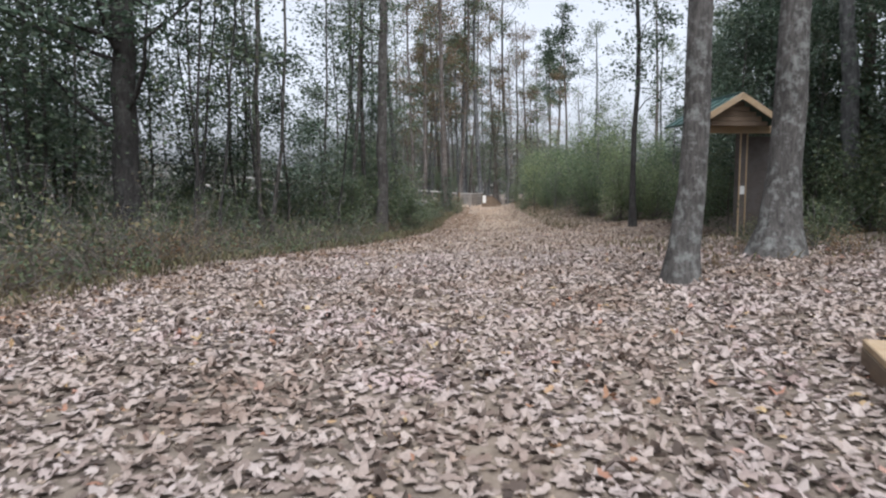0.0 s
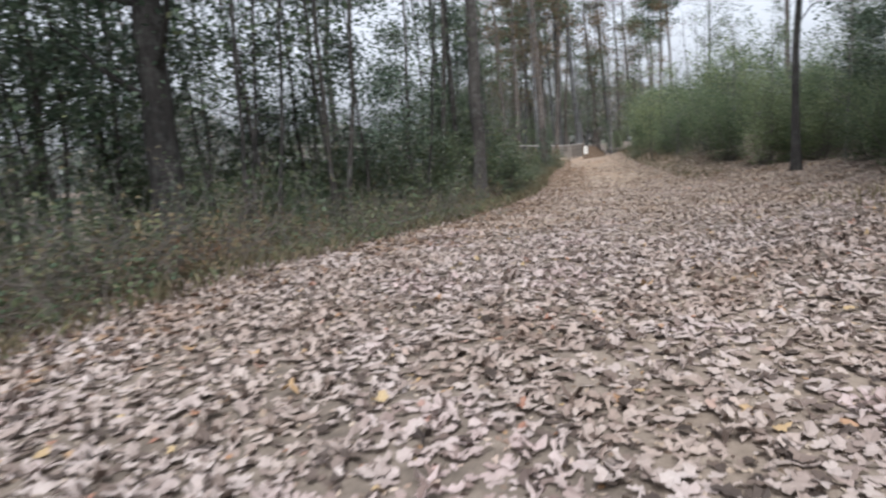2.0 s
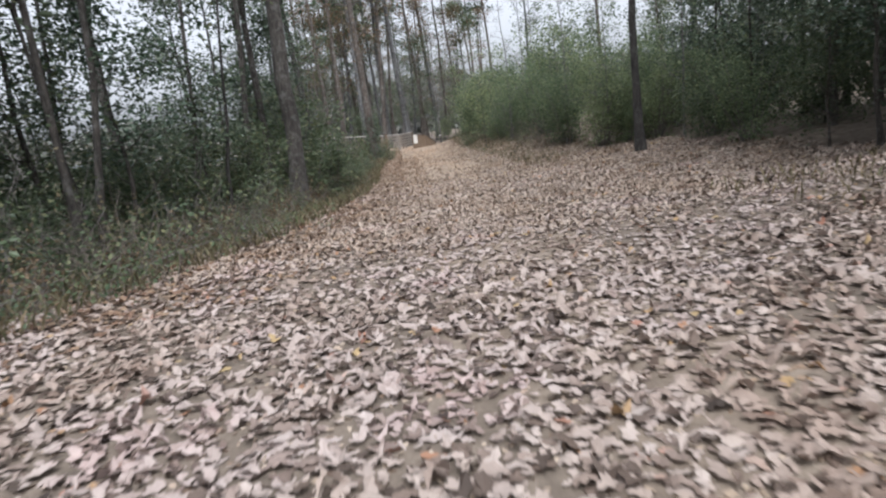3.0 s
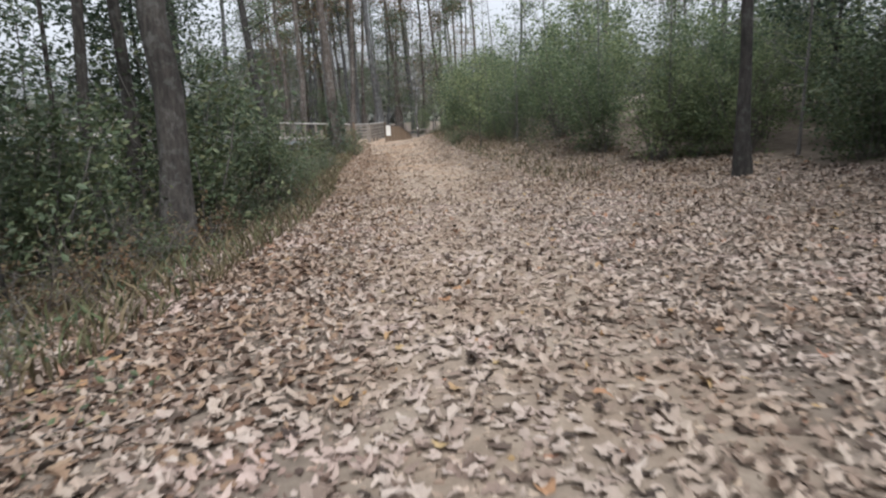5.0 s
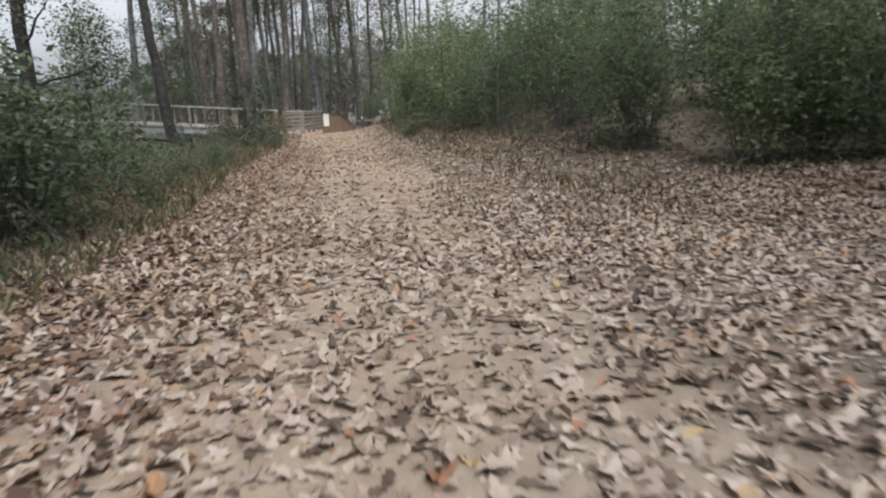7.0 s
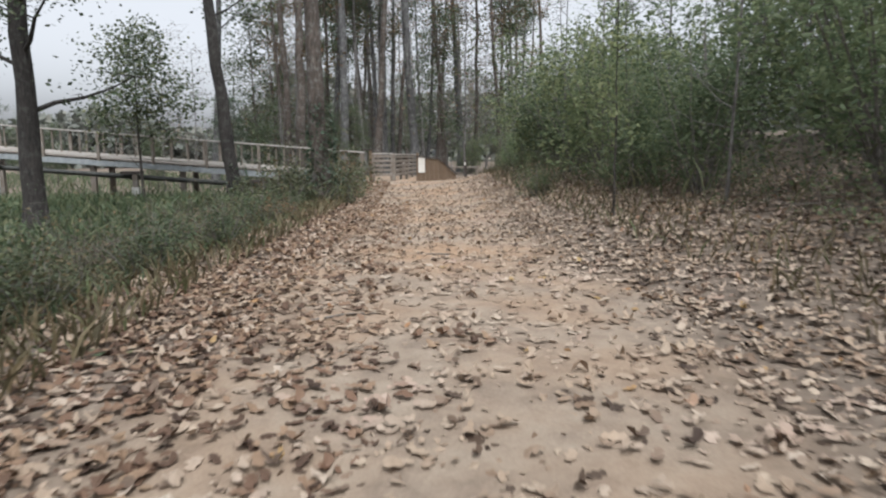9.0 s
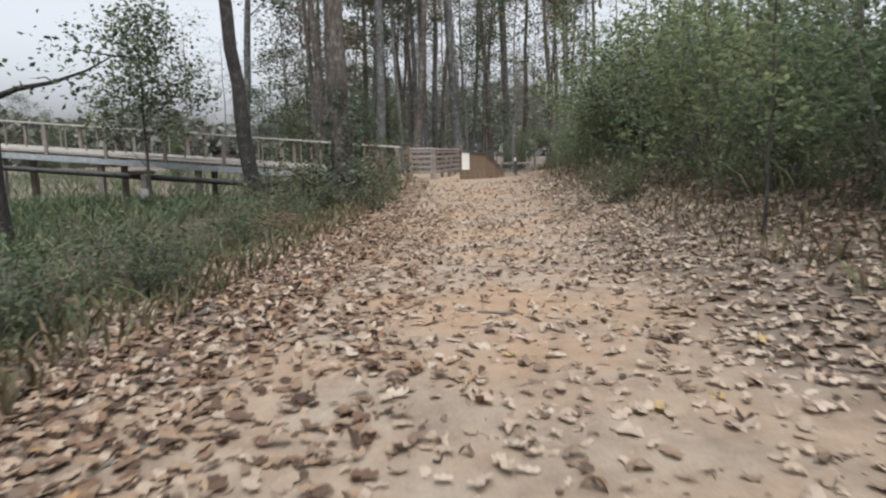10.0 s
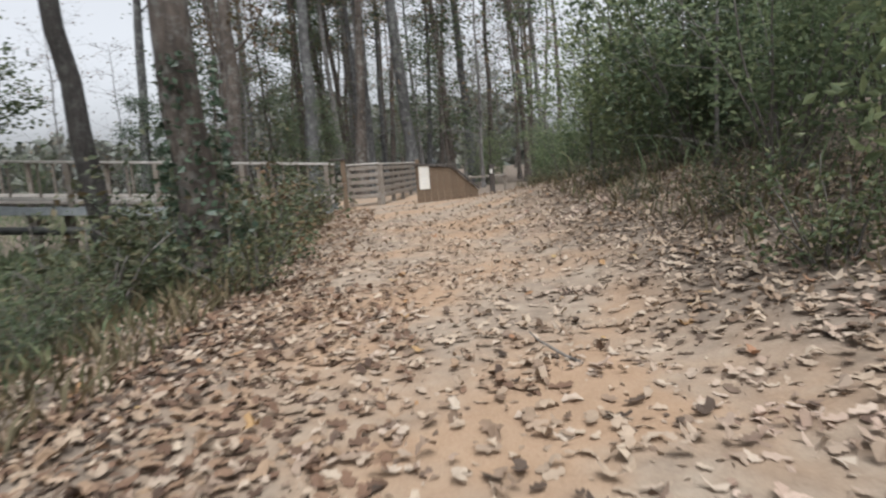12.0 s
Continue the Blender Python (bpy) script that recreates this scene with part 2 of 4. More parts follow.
def sandiness(x, y):
    m, h = lerp_table(y, SAND_MID), lerp_table(y, SAND_HALF)
    w = noise.noise(Vector((x * 0.8, y * 0.8, 1.0))) * 0.35
    edge = 1 - smooth(h * 0.75, h * 1.45, abs(x - m) + w)
    return edge * (0.3 + 0.7 * smooth(9, 18, y))


# ---------- mesh helpers ----------
def mesh_of(name, verts, faces, mat, shade_smooth=False):
    me = bpy.data.meshes.new(name)
    me.from_pydata(verts if isinstance(verts, list) else verts.tolist(), [], faces if isinstance(faces, list) else faces.tolist())
    me.materials.append(mat)
    if shade_smooth:
        me.polygons.foreach_set("use_smooth", [True] * len(me.polygons))
    me.update()
    return me


def part(name, data, parent, label="", at=None):
    """One mesh object; data is a mesh. It hangs under a thing or a part."""
    ob = new(name, data)
    ob.parent = parent
    if at is not None:
        ob.matrix_basis = at
    if label:
        ob["label"] = label
    return ob


def thing(name, label, category, at=None, group="", kind=""):
    ob = tagged(new(name), label, category, group, kind)
    ob.empty_display_size = 0.1
    if at is not None:
        ob.matrix_basis = at
    return ob


def block(name, size, mat, bevel=0.006):
    """A board or post with eased edges, centred on its origin."""
    bm = bmesh.new()
    bmesh.ops.create_cube(bm, size=1.0)
    bmesh.ops.scale(bm, vec=size, verts=bm.verts)
    bmesh.ops.bevel(bm, geom=bm.edges[:], offset=min(bevel, min(size) * 0.3), segments=1, affect="EDGES")
    me = bpy.data.meshes.new(name)
    bm.to_mesh(me)
    bm.free()
    me.materials.append(mat)
    return me


def tubes(paths):
    """Verts and faces of round limbs; each path is (points, radii, sides)."""
    V, F = [], []
    for pts, radii, sides in paths:
        base, last = len(V), len(pts) - 1
        side_axis = Vector((1, 0.13, 0)).normalized()
        for i, (p, r) in enumerate(zip(pts, radii)):
            d = (pts[min(i + 1, last)] - pts[max(i - 1, 0)]).normalized()
            u = (side_axis - d * side_axis.dot(d))
            u = u.normalized() if u.length > 1e-4 else d.orthogonal().normalized()
            w = d.cross(u)
            for k in range(sides):
                a = 2 * math.pi * k / sides
                lump = 1 + 0.16 * noise.noise(p * 1.7 + Vector((math.cos(a), math.sin(a), r * 9))) if sides > 8 else 1.0
                V.append(tuple(p + (u * math.cos(a) + w * math.sin(a)) * r * lump))
        for i in range(last):
            for k in range(sides):
                a, b = base + i * sides + k, base + i * sides + (k + 1) % sides
                F.append((a, b, b + sides, a + sides))
        F.append(tuple(base + last * sides + k for k in range(sides)))
    return V, F


def leaf_cloud(rng, centres, length, width, droop=0.25, flat=0.5):
    """Folded leaves, four corners each, round the given centres."""
    n = len(centres)
    u = rng.normal(size=(n, 3))
    u[:, 2] = u[:, 2] * flat - droop
    u /= np.linalg.norm(u, axis=1)[:, None]
    r = rng.normal(size=(n, 3))
    r[:, 2] += 1.2
    v = np.cross(u, r)
    v /= np.linalg.norm(v, axis=1)[:, None] + 1e-9
    nrm = np.cross(u, v)
    s = rng.uniform(0.65, 1.35, (n, 1))
    L, W = u * s * length / 2, v * s * width / 2
    fold = nrm * s * width * 0.15
    verts = np.empty((n, 4, 3))
    verts[:, 0], verts[:, 1], verts[:, 2], verts[:, 3] = centres - L, centres + W + fold, centres + L, centres - W + fold
    return verts.reshape(-1, 3), np.arange(n * 4).reshape(n, 4)


def bent_path(rng, start, direction, length, steps, wobble, rise=0.0):
    pts, d = [Vector(start)], Vector(direction).normalized()
    for _ in range(steps):
        d = (d + Vector(rng.normal(size=3)) * wobble + Vector((0, 0, rise))).normalized()
        pts.append(pts[-1] + d * (length / steps))
    return pts


def make_tree(seed, tall, girth, first_limb, limbs, limb_len, leaves, leaf, bark_mat, leaf_mat, spread=0.45, lean=(0, 0), flare=1.6, twigs=3, bend=1.0, label="", name="tree", category="tree"):
    """A tapered trunk with limbs and twigs, and a crown of many small leaves in clumps with gaps."""
    rng = np.random.default_rng(seed)
    steps, kink = (9, 0.22) if girth < 0.3 else (16, 0.05)
    ph, am = rng.uniform(0, 6.28, 2), bend * tall * rng.uniform(0.006, 0.02, 2)
    trunk = [Vector((am[0] * (math.sin(ph[0] + 4 * i / steps) - math.sin(ph[0])) + lean[0] * (i / steps) * tall + rng.normal() * girth * kink * (i > 1), am[1] * (math.sin(ph[1] + 4 * i / steps) - math.sin(ph[1])) + lean[1] * (i / steps) * tall + rng.normal() * girth * kink * (i > 1), -0.15 + (tall + 0.15) * (i / steps) ** 1.25)) for i in range(steps + 1)]
    radii = [girth / 2 * (1 - 0.75 * i / steps) * (flare if i == 0 else 1 + (flare - 1) * 0.3 if i == 1 else 1) for i in range(steps + 1)]
    paths, tips = [(trunk, radii, 9 if girth < 0.3 else 14)], []
    for k in range(limbs):
        f = first_limb + (1 - first_limb) * ((k + rng.random() * 0.8) / limbs)
        i = min(steps - 1, int((max(0, f)) ** 0.8 * steps))
        p = trunk[i].lerp(trunk[i + 1], rng.random())
        a = rng.uniform(0, 2 * math.pi)
        ll = limb_len * (1.15 - 0.6 * f) * rng.uniform(0.6, 1.2)
        path = bent_path(rng, p, (math.cos(a), math.sin(a), rng.uniform(0.1, 0.9)), ll, 4, 0.16, 0.05)
        r0 = max(0.008, radii[i] * 0.3)
        paths.append((path, [r0 * (1 - 0.8 * j / 4) for j in range(5)], 4))
        tips.append(path[-1])
        for _ in range(twigs):
            j = rng.integers(1, 5)
            tw = bent_path(rng, path[j], (rng.normal(), rng.normal(), rng.uniform(-0.2, 0.7)), ll * rng.uniform(0.25, 0.5), 2, 0.2)
            paths.append((tw, [max(0.004, r0 * 0.3), max(0.0035, r0 * 0.2), 0.002], 3))
            tips += [tw[-1], tw[1]]
    V, F = tubes(paths)
    root = thing(name, label, category)
    part("trunk", mesh_of("trunk", V, F, bark_mat, True), root)
    if leaves:
        t = np.array([tuple(q) for q in tips])
        pick = t[rng.integers(0, len(t), leaves)]
        sub = np.array([spread, spread, spread * 0.7])
        clump = rng.normal(size=(len(t) * 3, 3)) * sub
        c = pick + clump[rng.integers(0, len(clump), leaves)] * 0.7 + rng.normal(size=(leaves, 3)) * sub * 0.3
        V, F = leaf_cloud(rng, c, leaf, leaf * 0.58)
        part("crown", mesh_of("crown", V, F, leaf_mat), root)
    return root


def make_bush(seed, radius, tall, stems, leaves, leaf, leaf_mat, label, name="bush", category="bush", low=0.12):
    """Arching stems from one root with leaves along them, uneven in outline."""
    rng = np.random.default_rng(seed)
    paths, c = [], []
    per = leaves // stems
    for k in range(stems):
        a = rng.uniform(0, 2 * math.pi)
        out = rng.uniform(0.1, 1.0)
        path = bent_path(rng, (math.cos(a) * 0.1, math.sin(a) * 0.1, -0.05), (math.cos(a) * out * radius / tall * 1.3, math.sin(a) * out * radius / tall * 1.3, 1), tall * rng.uniform(0.65, 1.12), 6, 0.1)
        paths.append((path, [0.018 * (1 - 0.13 * j) for j in range(7)], 3))
        pts = np.array([tuple(q) for q in path])
        f = rng.uniform(low, 1.0, per) ** 0.85 * 6
        i = np.minimum(5, f.astype(int))
        at = pts[i] + (pts[i + 1] - pts[i]) * (f - i)[:, None]
        k = np.minimum(7, (f / 6 * 8).astype(int))
        clump = rng.normal(size=(8, 3)) * radius * 0.26
        c.append(at + clump[k] + rng.normal(size=(per, 3)) * radius * np.where(k % 3 == 0, 0.17, 0.1)[:, None])
    V, F = tubes(paths)
    root = thing(name, label, category)
    part("branch_frame", mesh_of("branch_frame", V, F, M_TWIG, True), root)
    c = np.concatenate(c)
    c = c[c[:, 2] > 0.02]
    V, F = leaf_cloud(rng, c, leaf, leaf * 0.5)
    part("foliage", mesh_of("foliage", V, F, leaf_mat), root)
    return root


def put(root, x, y, turn=0.0, scale=1.0, dz=0.0, lean=0.0):
    root.matrix_basis = pose(x, y, base_height(x, y) + dz, lean, 0, turn) @ Matrix.Scale(scale, 4)
    return root


def again(root, x, y, turn=0.0, scale=1.0, dz=0.0):
    m = copy_thing(root, Matrix.Identity(4))
    m.scale = (1, 1, 1)
    return put(m, x, y, turn, scale, dz)


# ---------- ground: one sheet to the horizon ----------
def axis(lo, hi, fine):
    inner = list(np.arange(lo, hi + 1e-6, fine))
    out, step, v = [], 1.0, hi
    while v < 420:
        v += step
        out.append(v)
        step *= 1.45
    low, step, v = [], 1.0, lo
    while v > -420:
        v -= step
        low.append(v)
        step *= 1.45
    return low[::-1] + inner + out


XS, YS = axis(-9, 9, 0.2), axis(-2, 50, 0.2)
gv = [(x, y, height(x, y)) for y in YS for x in XS]
nx = len(XS)
gf = [(j * nx + i, j * nx + i + 1, (j + 1) * nx + i + 1, (j + 1) * nx + i) for j in range(len(YS) - 1) for i in range(nx - 1)]
ground_mesh = mesh_of("ground", gv, gf, M_GROUND, True)
col = ground_mesh.color_attributes.new("sand", "FLOAT_COLOR", "POINT")
shade = np.array([sandiness(x, y) if -9 <= x <= 9 and -2 <= y <= 50 else 0.0 for y in YS for x in XS])
warm = np.array([0.3 + 0.7 * smooth(24, 31, y) if -9 <= x <= 9 and -2 <= y <= 50 else 0.0 for y in YS for x in XS])
col.data.foreach_set("color", np.stack([shade, warm, shade, np.ones_like(shade)], 1).ravel())
tagged(new("ground", ground_mesh), "sandy orange-tan woodland trail and dark forest soil", "ground", kind="structure")


# ---------- boardwalk over the low ground ----------
DECK_X1, DECK_X0, DECK_Y = 1.2, -16.0, 43.4
SLOPE = 0.078


def deck_z(x):
    return 0.2 + SLOPE * (0.9 - x)


TILT = math.degrees(math.atan(SLOPE))
boardwalk = thing("boardwalk", "weathered wooden boardwalk with railings above low wet ground", "boardwalk", kind="structure")
span = (DECK_X1 - DECK_X0) / math.cos(radians(TILT))
mid_x = (DECK_X1 + DECK_X0) / 2
long_cap = block("handrail", (span, 0.14, 0.045), M_WOOD_PALE)
long_rail = block("lower_rail", (span, 0.05, 0.07), M_WOOD_PALE)
long_beam = block("stringer", (span, 0.06, 0.15), M_GREY_DECK)
post_mesh = block("post", (0.085, 0.085, 0.92), M_WOOD)
baluster_mesh = block("baluster", (0.04, 0.04, 0.66), M_WOOD)
pile_mesh = block("pile", (0.15, 0.15, 2.2), M_WOOD)
plank_mesh = block("plank", (0.135, 1.62, 0.04), M_WOOD)
for dy in (0.0, 1.7):
    y = DECK_Y + dy
    part("handrail", long_cap, boardwalk, "pale weathered handrail board", pose(mid_x, y, deck_z(mid_x) + 0.79, 0, TILT, 0))
    part("lower_rail", long_rail, boardwalk, "", pose(mid_x, y, deck_z(mid_x) + 0.1, 0, TILT, 0))
    part("stringer", long_beam, boardwalk, "pale grey side beam", pose(mid_x, y - 0.035 if dy == 0 else y + 0.035, deck_z(mid_x) - 0.12, 0, TILT, 0))
    x, k = DECK_X1 - 0.06, 0
    while x > DECK_X0:
        if k % 3 == 0:
            part("post", post_mesh, boardwalk, "", pose(x, y + (0.07 if dy else -0.02), deck_z(x) + 0.31))
        else:
            part("baluster", baluster_mesh, boardwalk, "", pose(x, y, deck_z(x) + 0.44))
        x, k = x - 0.52, k + 1
    x = DECK_X1 - 0.3
    while x > DECK_X0:
        part("pile", pile_mesh, boardwalk, "", pose(x, y + (-0.2 if dy else 0.12), deck_z(x) - 1.12))
        x -= 2.6
x = DECK_X1 - 0.1
while x > DECK_X0:
    part("plank", plank_mesh, boardwalk, "", pose(x, DECK_Y + 0.85, deck_z(x), 0, TILT, 0))
    x -= 0.145

# slatted fence at the boardwalk's mouth
def slat_fence(x0, y0, x1, y1, bottom, top, slats):
    length, turn = math.hypot(x1 - x0, y1 - y0), math.degrees(math.atan2(y1 - y0, x1 - x0))
    root = thing("slat_fence", "brown slatted wooden fence beside the boardwalk", "fence", pose(x0, y0, bottom, 0, 0, turn), "fences at the boardwalk")
    sm = block("slat", (length, 0.03, 0.085), M_WOOD)
    for i in range(slats):
        part("slat", sm, root, "", pose(length / 2, -0.06, 0.08 + (top - bottom - 0.14) * i / (slats - 1)))
    pm = block("post", (0.09, 0.09, top - bottom + 0.55), M_WOOD)
    n = max(1, round(length / 1.3))
    for i in range(n + 1):
        part("post", pm, root, "", pose(length * i / n, 0, (top - bottom) / 2 - 0.26))
    part("cap", block("cap", (length + 0.1, 0.15, 0.035), M_WOOD_PALE), root, "pale cap board", pose(length / 2, -0.01, top - bottom + 0.03))
    return root


slat_fence(1.5, 45.3, 2.12, 45.25, 0.14, 0.9, 5)
slat_fence(2.2, 45.3, 3.3, 50.0, 0.14, 0.88, 5)

gate_post = thing("gate_post", "brown wooden post at the end of the boardwalk railing", "post", pose(1.41, 44.6, 0.0))
part("shaft", block("shaft", (0.1, 0.1, 1.35), M_WOOD_BROWN), gate_post, "", pose(0, 0, 0.36))
part("cap", block("cap", (0.34, 0.15, 0.04), M_WOOD_DARK), gate_post, "dark cap board", pose(-0.1, 0, 1.055))

# solid board wall with a falling cap, and its notice
wall = thing("board_wall", "brown board wall with a dark sloping cap board", "wall", pose(2.97, 45.0, 0, 0, 0, -6))
WALL_TOPS = [0.80, 0.785, 0.77, 0.755, 0.74, 0.725, 0.62, 0.48, 0.34, 0.2]
for i, top in enumerate(WALL_TOPS[:-1]):
    bm = bmesh.new()
    w, nxt = 0.148, WALL_TOPS[i + 1]
    vs = [bm.verts.new(c) for y in (0.0, 0.1) for c in ((0, y, -0.3), (w - 0.006, y, -0.3), (w - 0.006, y, nxt), (0, y, top))]
    for f in ((0, 1, 2, 3), (7, 6, 5, 4), (0, 4, 5, 1), (1, 5, 6, 2), (2, 6, 7, 3), (3, 7, 4, 0)):
        bm.faces.new([vs[k] for k in f])
    me = bpy.data.meshes.new("board")
    bm.to_mesh(me)
    bm.free()
    me.materials.append(M_WOOD_BROWN)
    part("board", me, wall, "", pose(i * w, 0.004 * (i % 2), 0))
for x0, z0, x1, z1 in ((-0.06, 0.815, 0.78, 0.745), (0.77, 0.75, 1.36, 0.2)):
    ln = math.hypot(x1 - x0, z1 - z0)
    part("cap", block("cap", (ln, 0.18, 0.045), M_WOOD_DARK), wall, "dark cap board", pose((x0 + x1) / 2, 0.05, (z0 + z1) / 2 + 0.022, 0, -math.degrees(math.atan2(z1 - z0, x1 - x0)), 0))
part("post", block("post", (0.09, 0.09, 1.3), M_WOOD_BROWN), wall, "", pose(0.02, 0.19, 0.3))
part("post", block("post", (0.1, 0.1, 1.0), M_WOOD_BROWN), wall, "", pose(0.86, 0.2, 0.15))
notice = thing("notice", "white rectangular notice on the board wall", "sign", pose(3.13, 44.97, 0.545, 0, 0, -6))
part("panel", block("panel", (0.225, 0.014, 0.52), M_SIGN, 0.004), notice)
for i, w in enumerate((0.16, 0.12, 0.17, 0.15, 0.1)):
    part("print_bar", block("print_bar", (w, 0.004, 0.018), M_INK, 0.001), notice, "", pose(-0.005, -0.0085, 0.17 - i * 0.075))

marker = thing("marker_post", "dark wooden post with a small white tag", "post", pose(4.62, 44.9, 0))
part("shaft", block("shaft", (0.1, 0.1, 1.0), M_WOOD_DARK), marker, "", pose(0, 0, 0.22))
part("rod", block("rod", (0.022, 0.022, 0.6), M_WOOD_DARK), marker, "", pose(-0.01, 0, 0.95))
part("tag", block("tag", (0.05, 0.01, 0.1), M_SIGN, 0.003), marker, "white tag", pose(-0.02, -0.056, 0.58))
rail = thing("guard_rail", "pale thin guard rail beyond the board wall", "railing", pose(4.3, 47.0, 0))
part("bar", block("bar", (1.0, 0.04, 0.04), M_WOOD), rail, "", pose(0.6, 0, 0.42))
for x in (0.15, 1.05):
    part("post", block("post", (0.07, 0.07, 0.9), M_WOOD), rail, "", pose(x, 0.055, 0.02))

# pipe on piers in front of the boardwalk
pipe_root = thing("pipe", "dark iron pipe running along the boardwalk", "pipe")
pp = [Vector((x, 42.75, deck_z(x) - 0.42)) for x in np.linspace(-16, -1.0, 16)]
V, F = tubes([(pp, [0.075] * 16, 10)])
part("tube", mesh_of("tube", V, F, M_PIPE, True), pipe_root)
for x in (-12.8, -9.2, -5.5, -2.0):
    V, F = tubes([([Vector((x - 0.055, 42.75, deck_z(x) - 0.42)), Vector((x + 0.055, 42.75, deck_z(x) - 0.425))], [0.1, 0.1], 10)])
    part("collar", mesh_of("collar", V, F, M_PIPE), pipe_root)
for x in (-9.3, -5.45, -1.9):
    pier = thing("pier", "timber tee pier with a pale concrete foot", "pier", pose(x, 42.6, deck_z(x) - 0.5), "pipe piers")
    part("crosshead", block("crosshead", (0.62, 0.16, 0.09), M_WOOD_DARK), pier, "dark crosshead", pose(0, 0, 0.2))
    part("post", block("post", (0.14, 0.14, 0.5), M_WOOD), pier, "", pose(0.08, 0, -0.1))
    part("foot", block("foot", (0.2, 0.2, 1.0), M_CONCRETE), pier, "pale concrete foot", pose(0.08, 0, -0.72))


# ---------- kiosk and low step near the start ----------
kiosk = thing("kiosk", "wooden notice kiosk with a green gabled roof", "kiosk", pose(5.25, 12.8, base_height(5.25, 12.8) - 0.04, 0, 0, 6) @ Matrix.Scale(1.06, 4))
for sx in (0.36, 1.0):
    p = part("post", block("post", (0.14, 0.14, 2.3), M_WOOD_DARK), kiosk, "", pose(sx, 0, 0.95))
    part("trim", block("trim", (0.02, 0.03, 2.0), M_WOOD_TAN), p, "pale edge strip", pose(-0.06, -0.08, 0.03))
    if sx < 0.5:
        part("trim", block("trim", (0.02, 0.03, 2.0), M_WOOD_TAN), p, "pale edge strip", pose(0.06, -0.08, 0.03))
        part("plate", block("plate", (0.08, 0.012, 0.14), M_CONCRETE, 0.003), p, "small pale plate", pose(0, -0.079, -0.05))
part("tie_beam", block("tie_beam", (1.3, 0.1, 0.12), M_WOOD_TAN), kiosk, "", pose(0.35, -0.1, 1.93))
# brown panel in the dark wood, so its shade is in the colour
part("panel", block("panel", (0.5, 0.05, 1.75), M_WOOD_DARK), kiosk, "brown notice panel, coloured dark for shade", pose(0.68, 0, 0.95))
for i in range(5):
    part("gable_board", block("gable_board", (1.1 - i * 0.21, 0.03, 0.075), M_WOOD_BROWN), kiosk, "", pose(0, -0.42, 2.0 + i * 0.08))
for sx in (-1, 1):
    r = part("roof_panel", block("roof_panel", (0.92, 1.15, 0.035), M_ROOF), kiosk, "green metal roof sheet", pose(sx * 0.38, 0, 2.24, 0, sx * 31, 0))
    part("fascia", block("fascia", (0.92, 0.03, 0.1), M_WOOD_TAN), r, "tan fascia board", pose(0, -0.585, -0.03))
    for j in range(4):
        part("seam", block("seam", (0.92, 0.02, 0.02), M_ROOF), r, "", pose(0, -0.42 + j * 0.28, 0.025))
part("ridge", block("ridge", (0.14, 1.17, 0.03), M_ROOF), kiosk, "", pose(0, 0, 2.475))

step = thing("low_step", "low timber step with a pale worn top", "step", pose(2.9, 3.86, base_height(3.0, 4.2) - 0.02, 0, 0, -22))
for i in range(4):
    part("plank", block("plank", (1.3, 0.235, 0.045), M_WOOD_TAN), step, "", pose(0, -0.36 + i * 0.24, 0.13))
for sx in (-0.63, 0.63):
    part("riser", block("riser", (0.05, 0.94, 0.2), M_WOOD_BROWN), step, "brown side board", pose(sx, 0, 0.01))
for sy in (-0.46, 0.46):
    part("riser", block("riser", (1.2, 0.05, 0.2), M_WOOD_BROWN), step, "brown side board", pose(0, sy, 0.01))


# ---------- trees that stand out ----------
put(make_tree(11, 15, 0.31, 0.45, 10, 3.0, 2600, 0.14, M_BARK, M_MIDLEAF, flare=1.7, lean=(0.028, 0), bend=0.25, label="grey lichen-spotted oak trunk beside the kiosk"), 2.65, 7.75, 10)
put(make_tree(12, 17, 0.45, 0.4, 10, 3.5, 2600, 0.12, M_BARK, M_MIDLEAF, flare=2.0, lean=(0.05, 0.01), bend=0.25, label="thick grey oak trunk with lichen beside the kiosk"), 4.42, 9.2, 0)
# this trunk's leaf and vine shade is put into its bark colour
put(make_tree(13, 11, 0.56, 0.2, 26, 2.5, 6500, 0.12, M_BARK_BLACK, M_DARKLEAF, spread=0.4, bend=0.25, label="evergreen tree with dense leaves, bark blackened for leaf shade"), -5.7, 12.85, 30)
put(make_tree(14, 15, 0.36, 0.3, 12, 2.6, 2600, 0.12, M_BARK_DARK, M_MIDLEAF, bend=0.25, label="straight brown-barked tree beside the leafy trail"), -1.65, 19.8, 50)
put(make_tree(15, 11, 0.15, 0.3, 12, 1.8, 1800, 0.11, M_BARK_DARK, M_DARKLEAF, lean=(0.05, 0), bend=0.25, label="thin dark tree with sparse leaves"), -2.55, 19.9, 0)
put(make_tree(16, 11, 0.19, 0.35, 12, 1.8, 1600, 0.11, M_BARK_DARK, M_DARKLEAF, lean=(-0.05, 0.02), bend=0.25, label="slim dark tree leaning over the verge"), -2.4, 21.0, 140)
put(make_tree(17, 14, 0.26, 0.4, 12, 2.4, 2400, 0.12, M_BARK_DARK, M_MIDLEAF, bend=0.25, label="tall dark tree behind the evergreen thicket"), -6.4, 24.2, 70)
put(make_tree(18, 14, 0.42, 0.3, 12, 2.4, 1800, 0.12, M_BARK_BROWN, M_TANLEAF, flare=1.5, lean=(-0.02, 0), bend=0.25, label="grey tree with thin tan leaves beside the trail"), 0.45, 37.05, 20)
